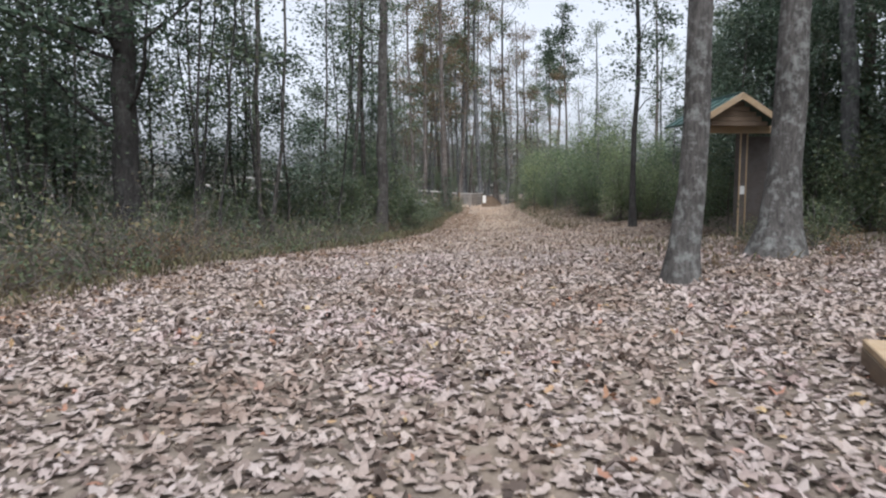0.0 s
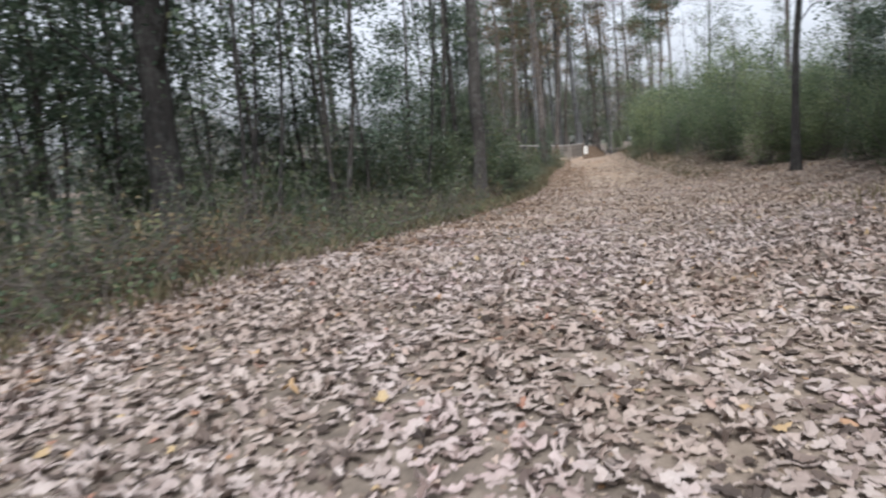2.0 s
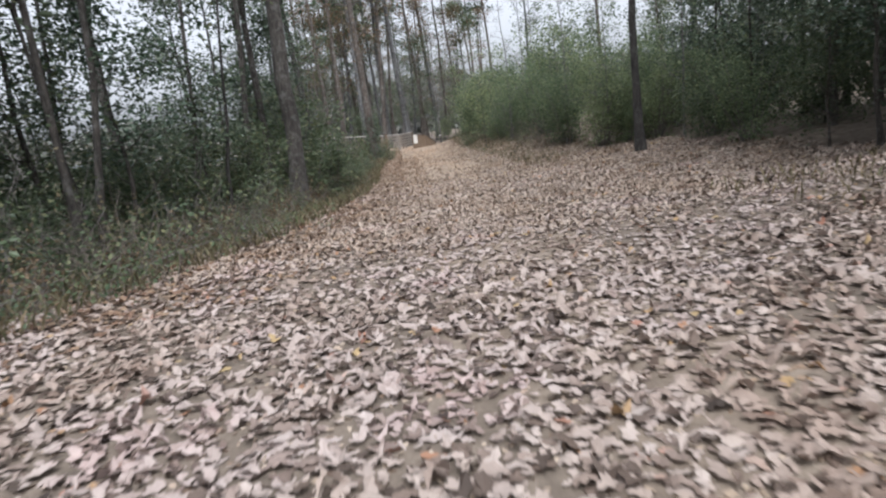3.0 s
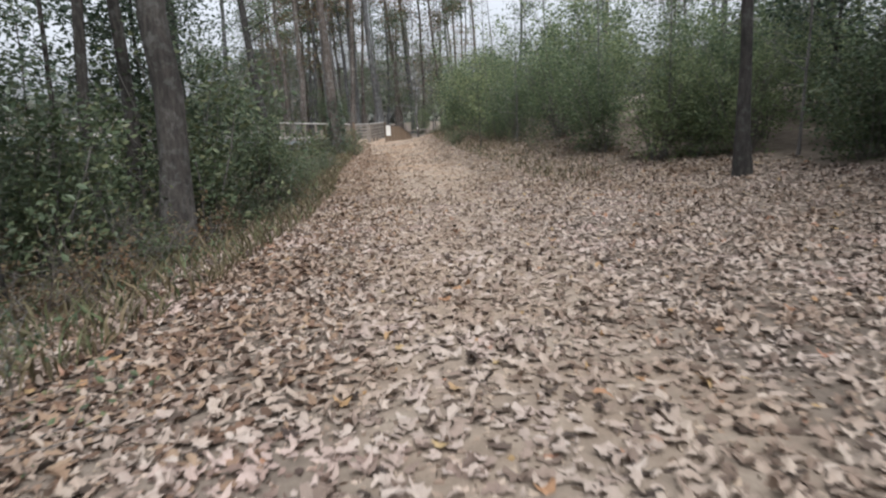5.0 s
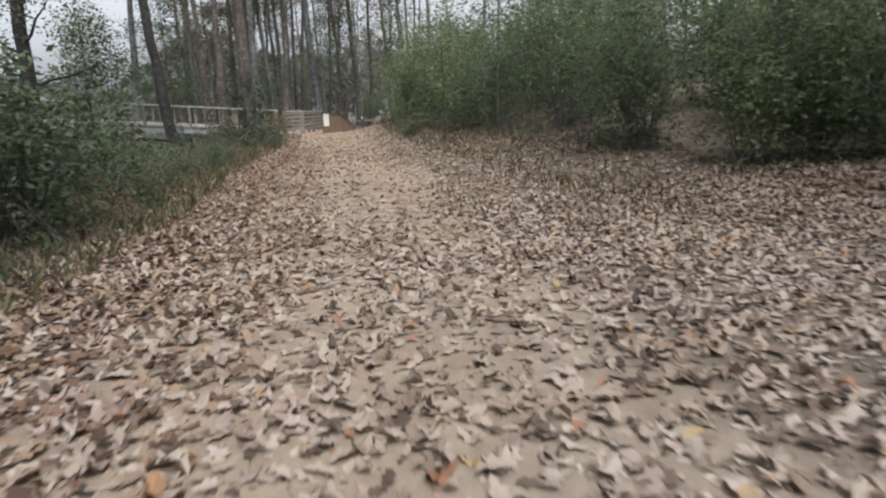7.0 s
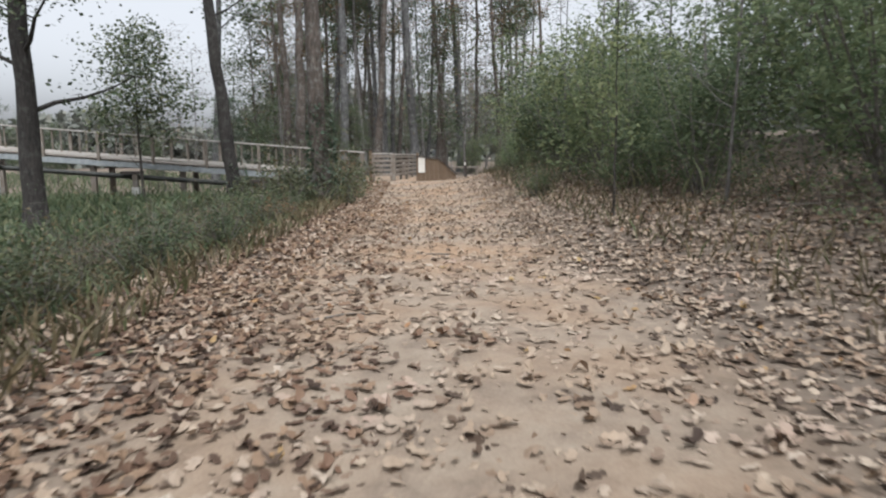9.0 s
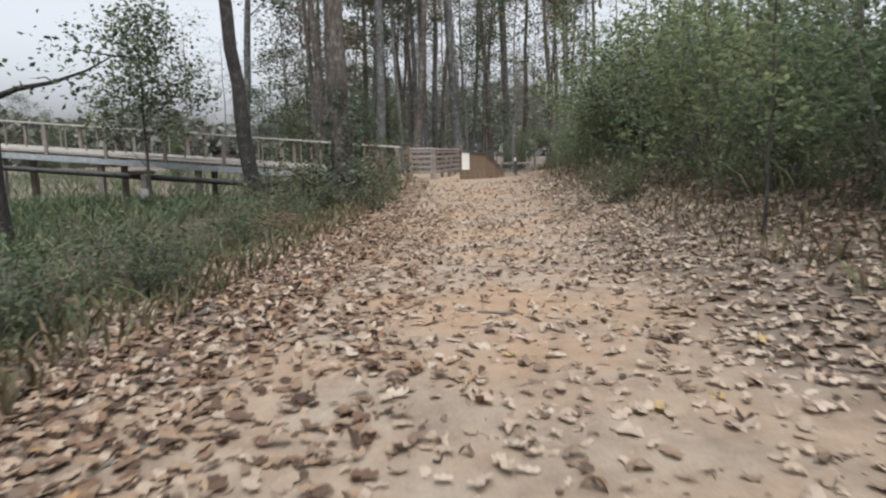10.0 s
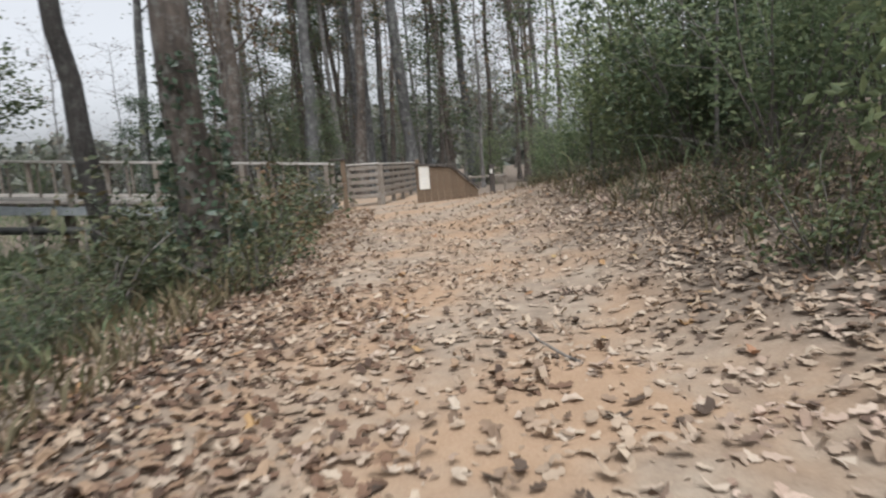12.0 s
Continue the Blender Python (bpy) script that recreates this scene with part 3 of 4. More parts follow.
put(make_tree(19, 14, 0.44, 0.33, 14, 2.4, 2400, 0.12, M_BARK_BLACK, M_MIDLEAF, lean=(-0.075, 0), bend=0.25, label="dark leaning tree before the boardwalk"), -2.35, 42.0, 0)
put(make_tree(20, 13, 0.42, 0.2, 26, 2.6, 7500, 0.1, M_BARK_BLACK, M_MIDLEAF, spread=0.4, twigs=5, bend=0.25, label="dark tree with drooping leafy limbs"), -4.6, 35.4, 200)
put(make_tree(21, 13, 0.4, 0.3, 10, 2.2, 1600, 0.12, M_BARK_BROWN, M_TANLEAF, bend=0.25, label="brown tree behind the boardwalk"), -1.0, 45.9, 0)
put(make_tree(22, 12, 0.21, 0.3, 14, 2.2, 3000, 0.12, M_BARK_BLACK, M_DARKLEAF, bend=0.25, label="dark tree at the edge of the thicket"), 6.1, 20.9, 0)
put(make_tree(23, 4.4, 0.1, 0.33, 20, 1.8, 5500, 0.1, M_BARK_DARK, M_MIDLEAF, spread=0.3, bend=0.25, label="young green sapling before the boardwalk", name="sapling"), -4.85, 41.6, 0)
put(make_tree(24, 2.6, 0.035, 0.3, 8, 0.6, 420, 0.07, M_BARK_DARK, M_BUSHLEAF, spread=0.16, bend=0.25, label="slim sapling in front of the green thicket", name="sapling"), 4.45, 30.6, 0)

# ---------- evergreen thicket on the low side ----------
rng = np.random.default_rng(5)
EVERGREEN = "dark evergreen tree in the thicket beside the trail"
ever = [make_tree(31, 6.0, 0.11, 0.2, 22, 1.7, 4200, 0.105, M_BARK_DARK, M_DARKLEAF, spread=0.33, label=EVERGREEN),
        make_tree(32, 7.5, 0.13, 0.26, 22, 1.9, 4200, 0.11, M_BARK_DARK, M_DARKLEAF, spread=0.36, lean=(0.06, 0), label=EVERGREEN),
        make_tree(33, 5.0, 0.09, 0.16, 22, 1.5, 3600, 0.1, M_BARK_BROWN, M_MIDLEAF, spread=0.3, label="dull green small tree in the thicket")]
SPOTS = [(-3.4, 15.6), (-5.9, 13.6), (-7.2, 10.6), (-8.6, 13.2), (-6.9, 16.4), (-4.9, 17.6), (-9.6, 9.2), (-10.2, 16.0), (-2.9, 22.4), (-11.5, 12.4), (-6.2, 8.2), (-8.2, 6.6), (-3.1, 18.3), (-2.0, 21.9), (-4.4, 23.5), (-12.0, 20.0), (-11.5, 7.0), (-9.4, 11.2), (-8.9, 16.6), (-10.8, 9.8), (-5.2, 15.4), (-8.0, 9.0), (-12.4, 15.4)]
for i, (x, y) in enumerate(SPOTS):
    t, s = ever[i % 3], rng.uniform(0.8, 1.2) * (0.62 if x > -6.5 and y > 13 else 1.0)
    (put if i < 3 else again)(t, x, y, rng.uniform(0, 360), s)
for x, y, sc, k in ((-6.9, 12.3, 1.1, 0), (-10.4, 13.8, 1.35, 0), (7.3, 13.4, 0.7, 0), (7.6, 9.8, 0.8, 1), (8.8, 12.2, 1.0, 0), (8.2, 15.2, 0.9, 1), (10.4, 10.4, 1.1, 0), (10.6, 14.6, 1.1, 1), (7.4, 18.4, 0.75, 0), (9.8, 18.2, 1.0, 0), (12.6, 12.4, 1.2, 1), (9.0, 22.4, 0.9, 0), (11.4, 21.0, 1.1, 1), (11.0, 25.6, 1.1, 0), (6.7, 15.6, 0.5, 2), (13.4, 17.5, 1.2, 0), (-2.3, 47.2, 0.62, 2), (-0.1, 47.8, 0.55, 2), (-4.0, 49.0, 0.6, 0), (0.9, 48.6, 0.5, 2), (-6.4, 47.6, 0.42, 2), (-11.0, 50.0, 0.5, 2), (-14.0, 54.0, 0.6, 2), (-8.5, 53.0, 0.5, 2), (-2.5, 22.7, 0.85, 0), (7.0, 14.6, 0.85, 0), (8.6, 16.4, 1.0, 0), (9.4, 13.2, 1.0, 1), (7.7, 11.4, 0.8, 0), (11.2, 13.0, 1.1, 0), (12.2, 10.0, 1.1, 0), (9.2, 8.2, 0.9, 0), (8.0, 17.2, 0.9, 1), (9.6, 20.0, 1.0, 0), (11.0, 16.4, 1.2, 0), (10.0, 11.6, 0.9, 2), (8.2, 13.9, 0.8, 2), (-4.6, 16.0, 0.8, 1), (6.4, 14.3, 0.75, 0)):
    again(ever[k], x, y, rng.uniform(0, 360), sc)
for t in ever:
    t["group"] = "evergreen thicket"

# ---------- tall woods around ----------
FOREST = "tall slender woodland tree with a thin crown"
tall = [make_tree(41, 15, 0.30, 0.38, 15, 2.8, 3400, 0.125, M_BARK_GREY, M_MIDLEAF, spread=0.34, label=FOREST),
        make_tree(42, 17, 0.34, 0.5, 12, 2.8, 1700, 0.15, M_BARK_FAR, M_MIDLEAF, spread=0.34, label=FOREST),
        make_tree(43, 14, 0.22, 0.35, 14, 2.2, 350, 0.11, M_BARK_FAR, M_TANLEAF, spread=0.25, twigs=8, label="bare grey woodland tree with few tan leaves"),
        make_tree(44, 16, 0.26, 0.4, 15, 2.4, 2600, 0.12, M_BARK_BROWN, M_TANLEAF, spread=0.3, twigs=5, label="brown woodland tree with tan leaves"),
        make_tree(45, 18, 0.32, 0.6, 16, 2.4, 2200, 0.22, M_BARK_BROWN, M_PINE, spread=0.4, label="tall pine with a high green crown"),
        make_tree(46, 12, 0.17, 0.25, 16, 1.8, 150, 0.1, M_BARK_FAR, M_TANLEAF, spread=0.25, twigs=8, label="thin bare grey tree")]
tall += [make_tree(47, 7.5, 0.1, 0.15, 26, 2.0, 420, 0.1, M_BARK_FAR, M_TANLEAF, spread=0.25, twigs=8, label="twiggy bare understory tree"),
         make_tree(48, 8.5, 0.12, 0.15, 24, 2.0, 2000, 0.14, M_BARK_BROWN, M_MIDLEAF, spread=0.32, twigs=5, label="green understory tree in the woods")]
used = set()


def grove(n, x0, x1, y0, y1, kinds, apart=1.1, clear=None, size=(0.8, 1.15)):
    placed = []
    for _ in range(n * 12):
        if len(placed) >= n:
            break
        x, y = rng.uniform(x0, x1), rng.uniform(y0, y1)
        if clear and clear(x, y) or any((x - a) ** 2 + (y - b) ** 2 < apart * apart for a, b in placed):
            continue
        placed.append((x, y))
        k = kinds[rng.integers(len(kinds))]
        s, turn = rng.uniform(*size), rng.uniform(0, 360)
        (again if k in used else put)(tall[k], x, y, turn, s)
        used.add(k)


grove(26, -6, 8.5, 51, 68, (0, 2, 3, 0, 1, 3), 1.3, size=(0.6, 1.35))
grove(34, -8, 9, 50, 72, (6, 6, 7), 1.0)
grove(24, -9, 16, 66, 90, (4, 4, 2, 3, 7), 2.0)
grove(28, 8.6, 24, 14, 52, (0, 7, 7, 0, 4, 7), 1.6, clear=lambda x, y: x < 11 and y > 26)
grove(16, 7.2, 18, 2, 16, (7, 0, 7), 1.5)
grove(28, -28, -8.5, 2, 21, (0, 2, 7, 0, 6, 7), 1.5)
grove(7, -6, 12, -12, -4, (0, 1, 3), 2.0)
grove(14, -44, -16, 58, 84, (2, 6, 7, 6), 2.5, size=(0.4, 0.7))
grove(12, -26, -15, 26, 44, (2, 5, 0), 2.0, size=(0.6, 0.9))
for t in tall:
    t["group"] = "woodland trees"

# ---------- green bushes on the bank ----------
THICKET = "dense soft green bush on the bank beside the trail"
bushes = [make_bush(51, 1.25, 2.5, 16, 5200, 0.086, M_BUSHLEAF, THICKET),
          make_bush(52, 1.15, 2.8, 16, 5200, 0.084, M_BUSHLEAF, THICKET),
          make_bush(53, 1.2, 2.2, 14, 5600, 0.092, M_MIDLEAF, "dull green bush on the bank", low=0.05),
          make_bush(54, 1.1, 2.4, 16, 3400, 0.08, M_BUSHLEAF, "thin twiggy green bush on the bank", low=0.25)]
BANK = [(5.3, 26.0), (5.0, 28.0), (5.15, 30.2), (5.1, 32.3), (5.2, 34.3), (5.4, 36.4), (5.6, 38.6), (5.9, 40.8), (6.1, 43.2), (6.0, 46.0), (6.2, 49.0), (5.0, 53.0), (6.9, 53.0)]
BANK = [(x + (0.8 if y < 29 else 0.45) + 0.035 * max(0, y - 34), y) for x, y in BANK]
spots = [(x, y, 1.0) for x, y in BANK] + [(x + 1.7, y + 0.9, 1.12) for x, y in BANK[:11]] + [(x + 3.5, y + 0.2, 1.2) for x, y in BANK[1:9:2]]
spots += [(6.3, 24.2, 0.95), (7.2, 22.6, 0.9), (7.4, 20.2, 0.85), (8.2, 24.6, 1.1), (9.0, 22.0, 1.0), (8.4, 18.0, 0.9), (7.0, 17.4, 0.7), (9.4, 15.5, 0.9), (8.0, 13.8, 0.8), (10.0, 19.5, 1.1), (7.3, 11.6, 0.7), (9.0, 9.5, 0.9), (6.8, 8.6, 0.6), (10.8, 12.5, 1.1), (7.0, 23.4, 0.9), (7.9, 25.7, 1.0), (8.9, 24.0, 1.1), (9.7, 26.2, 1.1), (10.7, 24.4, 1.2), (10.3, 22.3, 1.1), (8.6, 20.6, 0.9), (11.6, 17.6, 1.1), (11.8, 20.2, 1.2)]
for i, (x, y, s) in enumerate(spots):
    k = (0, 1, 3, 0, 1, 3, 2)[i % 7] if y > 22 else (2, 1, 2)[i % 3]
    b, turn = bushes[k], rng.uniform(0, 360)
    first = ("bush", k) not in used
    used.add(("bush", k))
    (put if first else again)(b, x + rng.uniform(-0.25, 0.25), y + rng.uniform(-0.4, 0.4), turn, s * rng.uniform(0.66, 1.2))
for b in bushes:
    b["group"] = "bushes on the bank"

# thin bare saplings standing in the bank's thicket
BARE = "thin grey sapling with few leaves in the thicket"
bare = make_tree(58, 4.6, 0.05, 0.2, 14, 1.1, 160, 0.08, M_BARK_FAR, M_BUSHLEAF, spread=0.2, twigs=4, label=BARE, name="sapling")
bare["group"] = "saplings in the thicket"
for i, (x, y, s) in enumerate([(5.2, 29.4, 0.8), (5.6, 34.2, 1.0), (6.0, 38.0, 1.1), (5.9, 42.0, 1.0), (6.4, 26.8, 1.0), (6.9, 31.5, 1.2), (7.6, 36.0, 1.3), (6.6, 24.0, 0.9), (7.5, 21.5, 1.1)]):
    (again if i else put)(bare, x, y, rng.uniform(0, 360), s)

# ---------- dark bushes close to the low-side edge ----------
dark_bushes = [make_bush(55, 1.0, 2.3, 14, 3400, 0.085, M_MIDLEAF, "tall dull green bush at the trail edge", low=0.05),
               make_bush(56, 1.0, 1.7, 14, 3800, 0.085, M_MIDLEAF, "rounded dull green bush at the trail edge", low=0.03)]
for i, (x, y, s, k) in enumerate([(-1.55, 20.6, 1.05, 0), (-1.0, 25.2, 0.75, 1), (-3.3, 17.2, 1.0, 0), (-1.9, 22.6, 0.95, 0), (-4.3, 14.8, 0.6, 1), (-2.6, 18.6, 0.9, 1), (-1.1, 23.6, 0.85, 1), (-5.9, 10.0, 0.6, 1), (-0.9, 27.2, 0.55, 1), (-2.9, 24.8, 0.9, 0), (-8.2, 12.0, 1.0, 1), (-9.8, 14.6, 1.1, 1), (-11.6, 10.6, 1.2, 1), (-10.2, 17.8, 1.1, 1), (-12.8, 13.4, 1.3, 1), (-7.4, 8.2, 0.8, 1), (-9.0, 6.2, 1.0, 1), (-13.6, 17.0, 1.3, 1), (-12.4, 7.6, 1.2, 1), (-15.0, 11.0, 1.4, 1), (-15.5, 15.0, 1.4, 1), (-4.9, 13.6, 0.65, 1), (-5.8, 16.2, 0.95, 1), (-4.5, 17.2, 0.8, 1), (-6.6, 18.4, 1.0, 1), (-7.6, 15.8, 1.0, 1), (-3.7, 19.4, 0.85, 1), (-5.4, 19.8, 1.0, 1), (-8.6, 18.6, 1.1, 1), (-4.0, 21.8, 0.8, 1), (-7.0, 21.6, 1.0, 1)]):
    (put if ("dark", k) not in used else again)(dark_bushes[k], x, y, rng.uniform(0, 360), s)
    used.add(("dark", k))
for b in dark_bushes:
    b["group"] = "bushes at the trail edge"

# ---------- low shrubs along the verges ----------
shrubs = [make_bush(61, 0.55, 0.75, 10, 1100, 0.062, M_VERGELEAF, "low dull green shrub on the verge", "shrub", "shrub", 0.02),
          make_bush(62, 0.6, 0.65, 10, 900, 0.062, M_TANLEAF, "low brown shrub with dry leaves on the verge", "shrub", "shrub", 0.02),
          make_bush(63, 0.6, 0.9, 10, 1200, 0.065, M_MIDLEAF, "low dark green shrub on the verge", "shrub", "shrub", 0.02)]
low = []
for y in np.arange(7.5, 23.5, 0.75):
    e = lerp_table(y, LEFT_EDGE)
    for d in (1.0, 2.2):
        low.append((e - d + rng.uniform(-0.35, 0.35), y + rng.uniform(-0.3, 0.3), rng.uniform(0.6, 1.15) * (0.5 + 0.22 * d), (1 if d < 1.5 and y < 16 else (0, 2, 1, 2)[rng.integers(4)])))
for y in np.arange(24, 43, 0.62):
    e = lerp_table(y, LEFT_EDGE)
    for d in (0.75, 1.5, 2.6):
        low.append((e - d + rng.uniform(-0.3, 0.3), y + rng.uniform(-0.35, 0.35), rng.uniform(0.4, 0.62 + 0.06 * d), (0, 1, 2, 1, 1, 0, 2)[rng.integers(7)]))
low += [(5.3, 9.7, 0.6, 0), (5.7, 10.5, 0.75, 2), (6.3, 9.1, 0.7, 0), (4.9, 10.7, 0.6, 0), (6.9, 10.1, 0.9, 2), (3.7, 10.3, 0.45, 0), (5.1, 8.8, 0.5, 1), (6.0, 8.0, 0.6, 1), (6.5, 11.3, 0.8, 2), (3.4, 8.6, 0.35, 1)]
low += [(0.95, 36.2, 0.8, 0), (0.1, 36.9, 1.0, 0), (0.9, 37.4, 0.8, 2), (-0.3, 38.2, 1.1, 1), (0.55, 39.4, 1.1, 0), (0.4, 41.0, 1.0, 0), (-0.6, 40.4, 1.1, 2), (-1.6, 41.6, 1.0, 0), (0.2, 42.6, 1.3, 1), (0.75, 42.7, 1.2, 0), (-0.5, 42.4, 1.4, 0), (-1.2, 42.0, 1.3, 1), (-1.9, 42.3, 1.2, 0), (0.0, 37.6, 1.5, 0), (-0.4, 36.4, 1.3, 0), (0.6, 38.6, 1.4, 1), (0.5, 40.2, 1.5, 0)]
for y in np.arange(34, 45, 1.7):
    low.append((4.35 + 0.07 * (y - 30) * (y > 30) + rng.uniform(-0.25, 0.25), y, rng.uniform(0.35, 0.65), (0, 0, 2)[rng.integers(3)]))
for i, (x, y, s, k) in enumerate(low):
    first = ("shrub", k) not in used
    used.add(("shrub", k))
    (put if first else again)(shrubs[k], float(x), float(y), rng.uniform(0, 360), float(s))
for b in shrubs:
    b["group"] = "verge shrubs"


def make_bramble(seed, radius, tall, stems, leaves, leaf, stem_mat, leaf_mat, label):
    """A tangle of thin arching canes with side twigs and few leaves."""
    rng = np.random.default_rng(seed)
    paths, c = [], []
    for _ in range(stems):
        a, out = rng.uniform(0, 2 * math.pi), rng.uniform(0.3, 1.5)
        start = (rng.normal() * radius * 0.45, rng.normal() * radius * 0.45, -0.04)
        path = bent_path(rng, start, (math.cos(a) * out, math.sin(a) * out, 1.1), tall * rng.uniform(0.7, 1.5), 5, 0.22, -0.09)
        paths.append((path, [0.007, 0.006, 0.005, 0.0045, 0.004, 0.002], 3))
        for _ in range(3):
            j = rng.integers(1, 6)
            tw = bent_path(rng, path[j], rng.normal(size=3) + np.array([0, 0, 0.3]), tall * rng.uniform(0.15, 0.45), 2, 0.3)
            paths.append((tw, [0.004, 0.003, 0.0015], 3))
            c += [tuple(tw[1]), tuple(tw[2])]
    V, F = tubes(paths)
    root = thing("bramble", label, "bramble")
    part("stem_frame", mesh_of("stem_frame", V, F, stem_mat, True), root)
    c = np.array(c)[rng.integers(0, len(c), leaves)] + rng.normal(size=(leaves, 3)) * radius * 0.12
    V, F = leaf_cloud(rng, c[c[:, 2] > 0.02], leaf, leaf * 0.55)
    part("foliage", mesh_of("foliage", V, F, leaf_mat), root)
    return root


# brown tangles in front of the thicket, grey-green ones deeper in and up the bank
brambles = [make_bramble(71, 0.6, 0.85, 24, 300, 0.06, M_TWIG_BROWN, M_WEED, "tangle of brown bramble canes with dry leaves"),
            make_bramble(72, 0.7, 1.1, 24, 420, 0.065, M_TWIG, M_MIDLEAF, "tangle of grey canes with dull green leaves"),
            make_bramble(73, 0.7, 0.6, 20, 240, 0.055, M_TWIG_BROWN, M_GRASS, "low tangle of dry brown twigs")]
tangle = []
for y in np.arange(6.2, 22.5, 0.62):
    e = lerp_table(y, LEFT_EDGE)
    for d, k in ((0.55, 2), (1.25, 0), (2.0, 1), (3.1, 1)):
        if y < 15 or d > 1.0:
            tangle.append((e - d + rng.uniform(-0.35, 0.35), y + rng.uniform(-0.3, 0.3), rng.uniform(0.65, 1.1) * (0.7 if y > 14 else 1), k if rng.random() < 0.75 else rng.integers(3)))
for y in np.arange(22.5, 42, 0.85):
    e = lerp_table(y, LEFT_EDGE)
    for d, k in ((0.85, 2), (1.5, 0), (2.3, 2), (3.3, 1)):
        tangle.append((e - d + rng.uniform(-0.3, 0.3), y + rng.uniform(-0.3, 0.3), rng.uniform(0.45, 0.75), k if rng.random() < 0.8 else rng.integers(3)))
for y in np.arange(26, 44, 0.95):
    for d, k in ((1.45, 2), (2.1, 1)):
        tangle.append((4.0 + d + 0.05 * max(0, y - 30) + rng.uniform(-0.3, 0.3), y + rng.uniform(-0.4, 0.4), rng.uniform(0.45, 0.8), k))
for x, y, s, k in tangle:
    first = ("bramble", k) not in used
    used.add(("bramble", k))
    (put if first else again)(brambles[k], float(x), float(y), rng.uniform(0, 360), float(s))
for b in brambles:
    b["group"] = "brambles on the verges"

# slim dark stems standing in the thicket on the low side
STEM = "slim dark stem with sparse leaves in the thicket"
stems = [make_tree(74, 7.5, 0.085, 0.35, 12, 1.2, 520, 0.1, M_BARK_DARK, M_DARKLEAF, spread=0.28, twigs=4, lean=(0.05, 0), label=STEM, name="slim_tree"),
         make_tree(75, 6.5, 0.065, 0.3, 12, 1.1, 420, 0.09, M_BARK_BLACK, M_MIDLEAF, spread=0.25, twigs=4, lean=(-0.06, 0.03), label=STEM, name="slim_tree")]
for i in range(24):
    y = rng.uniform(10, 21)
    x = lerp_table(y, LEFT_EDGE) - rng.uniform(1.6, 7.5)
    (put if i < 2 else again)(stems[i % 2], x, y, rng.uniform(0, 360), rng.uniform(0.8, 1.3))
for b in stems:
    b["group"] = "slim stems in the thicket"


def make_ivy(seed, girth, tall, leaves, label):
    """Ivy stems winding up a trunk with leaves standing off the bark."""
    rng = np.random.default_rng(seed)
    root = thing("ivy", label, "ivy")
    paths = []
    for k in range(5):
        a0, turns = rng.uniform(0, 6.28), rng.uniform(-1.2, 1.2)
        pts = [Vector((math.cos(a0 + turns * f) * r, math.sin(a0 + turns * f) * r, -0.05 + tall * f)) for f in np.linspace(0, 1, 8) for r in [girth / 2 * (1.35 - 0.3 * f)]]
        paths.append((pts, [0.014 * (1 - 0.09 * j) for j in range(8)], 4))
    V, F = tubes(paths)
    part("vine", mesh_of("vine", V, F, M_TWIG_BROWN, True), root)
    f = rng.random(leaves) ** 1.5
    a = rng.uniform(0, 6.28, leaves)
    r = girth / 2 * (1.25 - 0.2 * f) + np.abs(rng.normal(size=leaves)) * 0.09 * (1.2 - f)
    c = np.stack([np.cos(a) * r, np.sin(a) * r, f * tall + 0.05], 1)
    V, F = leaf_cloud(rng, c, 0.085, 0.06, 0.5, 0.6)
    part("foliage", mesh_of("foliage", V, F, M_DARKLEAF), root)
    return root


put(make_ivy(81, 0.42, 2.0, 900, "dark ivy climbing the foot of the grey tree"), 0.45, 37.05)
put(make_ivy(82, 0.44, 1.3, 320, "thin ivy on the leaning dark trunk"), -2.35, 42.0)

# stout trunks just beyond the boardwalk's mouth
for x, y, sc, k, turn in ((0.25, 50.6, 1.35, 0, 20), (1.62, 51.2, 1.3, 3, 80), (2.0, 53.0, 1.4, 0, 200), (3.4, 52.2, 1.45, 0, 140), (4.75, 53.0, 1.0, 3, 300), (-2.1, 50.4, 1.2, 3, 10), (6.0, 56.5, 1.3, 0, 60)):
    again(tall[k], x, y, turn, sc)


# ---------- weeds, grass and distant woods ----------
def blades(name, pts, tall_lo, tall_hi, mat, label, wide=0.012):
    n = len(pts)
    h = rng.uniform(tall_lo, tall_hi, n)
    base = np.array([(x, y, height(x, y)) for x, y in pts])
    a = rng.uniform(0, 2 * math.pi, n)
    side = np.stack([np.cos(a), np.sin(a), np.zeros(n)], 1) * wide
    lean = rng.normal(size=(n, 3)) * 0.35
    lean[:, 2] = 1
    mid, tip = base + lean * h[:, None] * 0.55, base + lean * h[:, None] + np.stack([lean[:, 0], lean[:, 1], -0.3 * np.ones(n)], 1) * h[:, None] * 0.35
    V = np.empty((n, 4, 3))
    V[:, 0], V[:, 1], V[:, 2], V[:, 3] = base - [0, 0, 0.02], mid + side, tip, mid - side
    return tagged(new(name, mesh_of(name, V.reshape(-1, 3), np.arange(n * 4).reshape(n, 4), mat)), label, "weeds", kind="stuff")


def verge_points(n, y0, y1, near, far):
    y = rng.uniform(y0, y1, n)
    d = near + (far - near) * rng.random(n) ** 1.4
    return [(lerp_table(b, LEFT_EDGE) - c, b) for b, c in zip(y, d)]


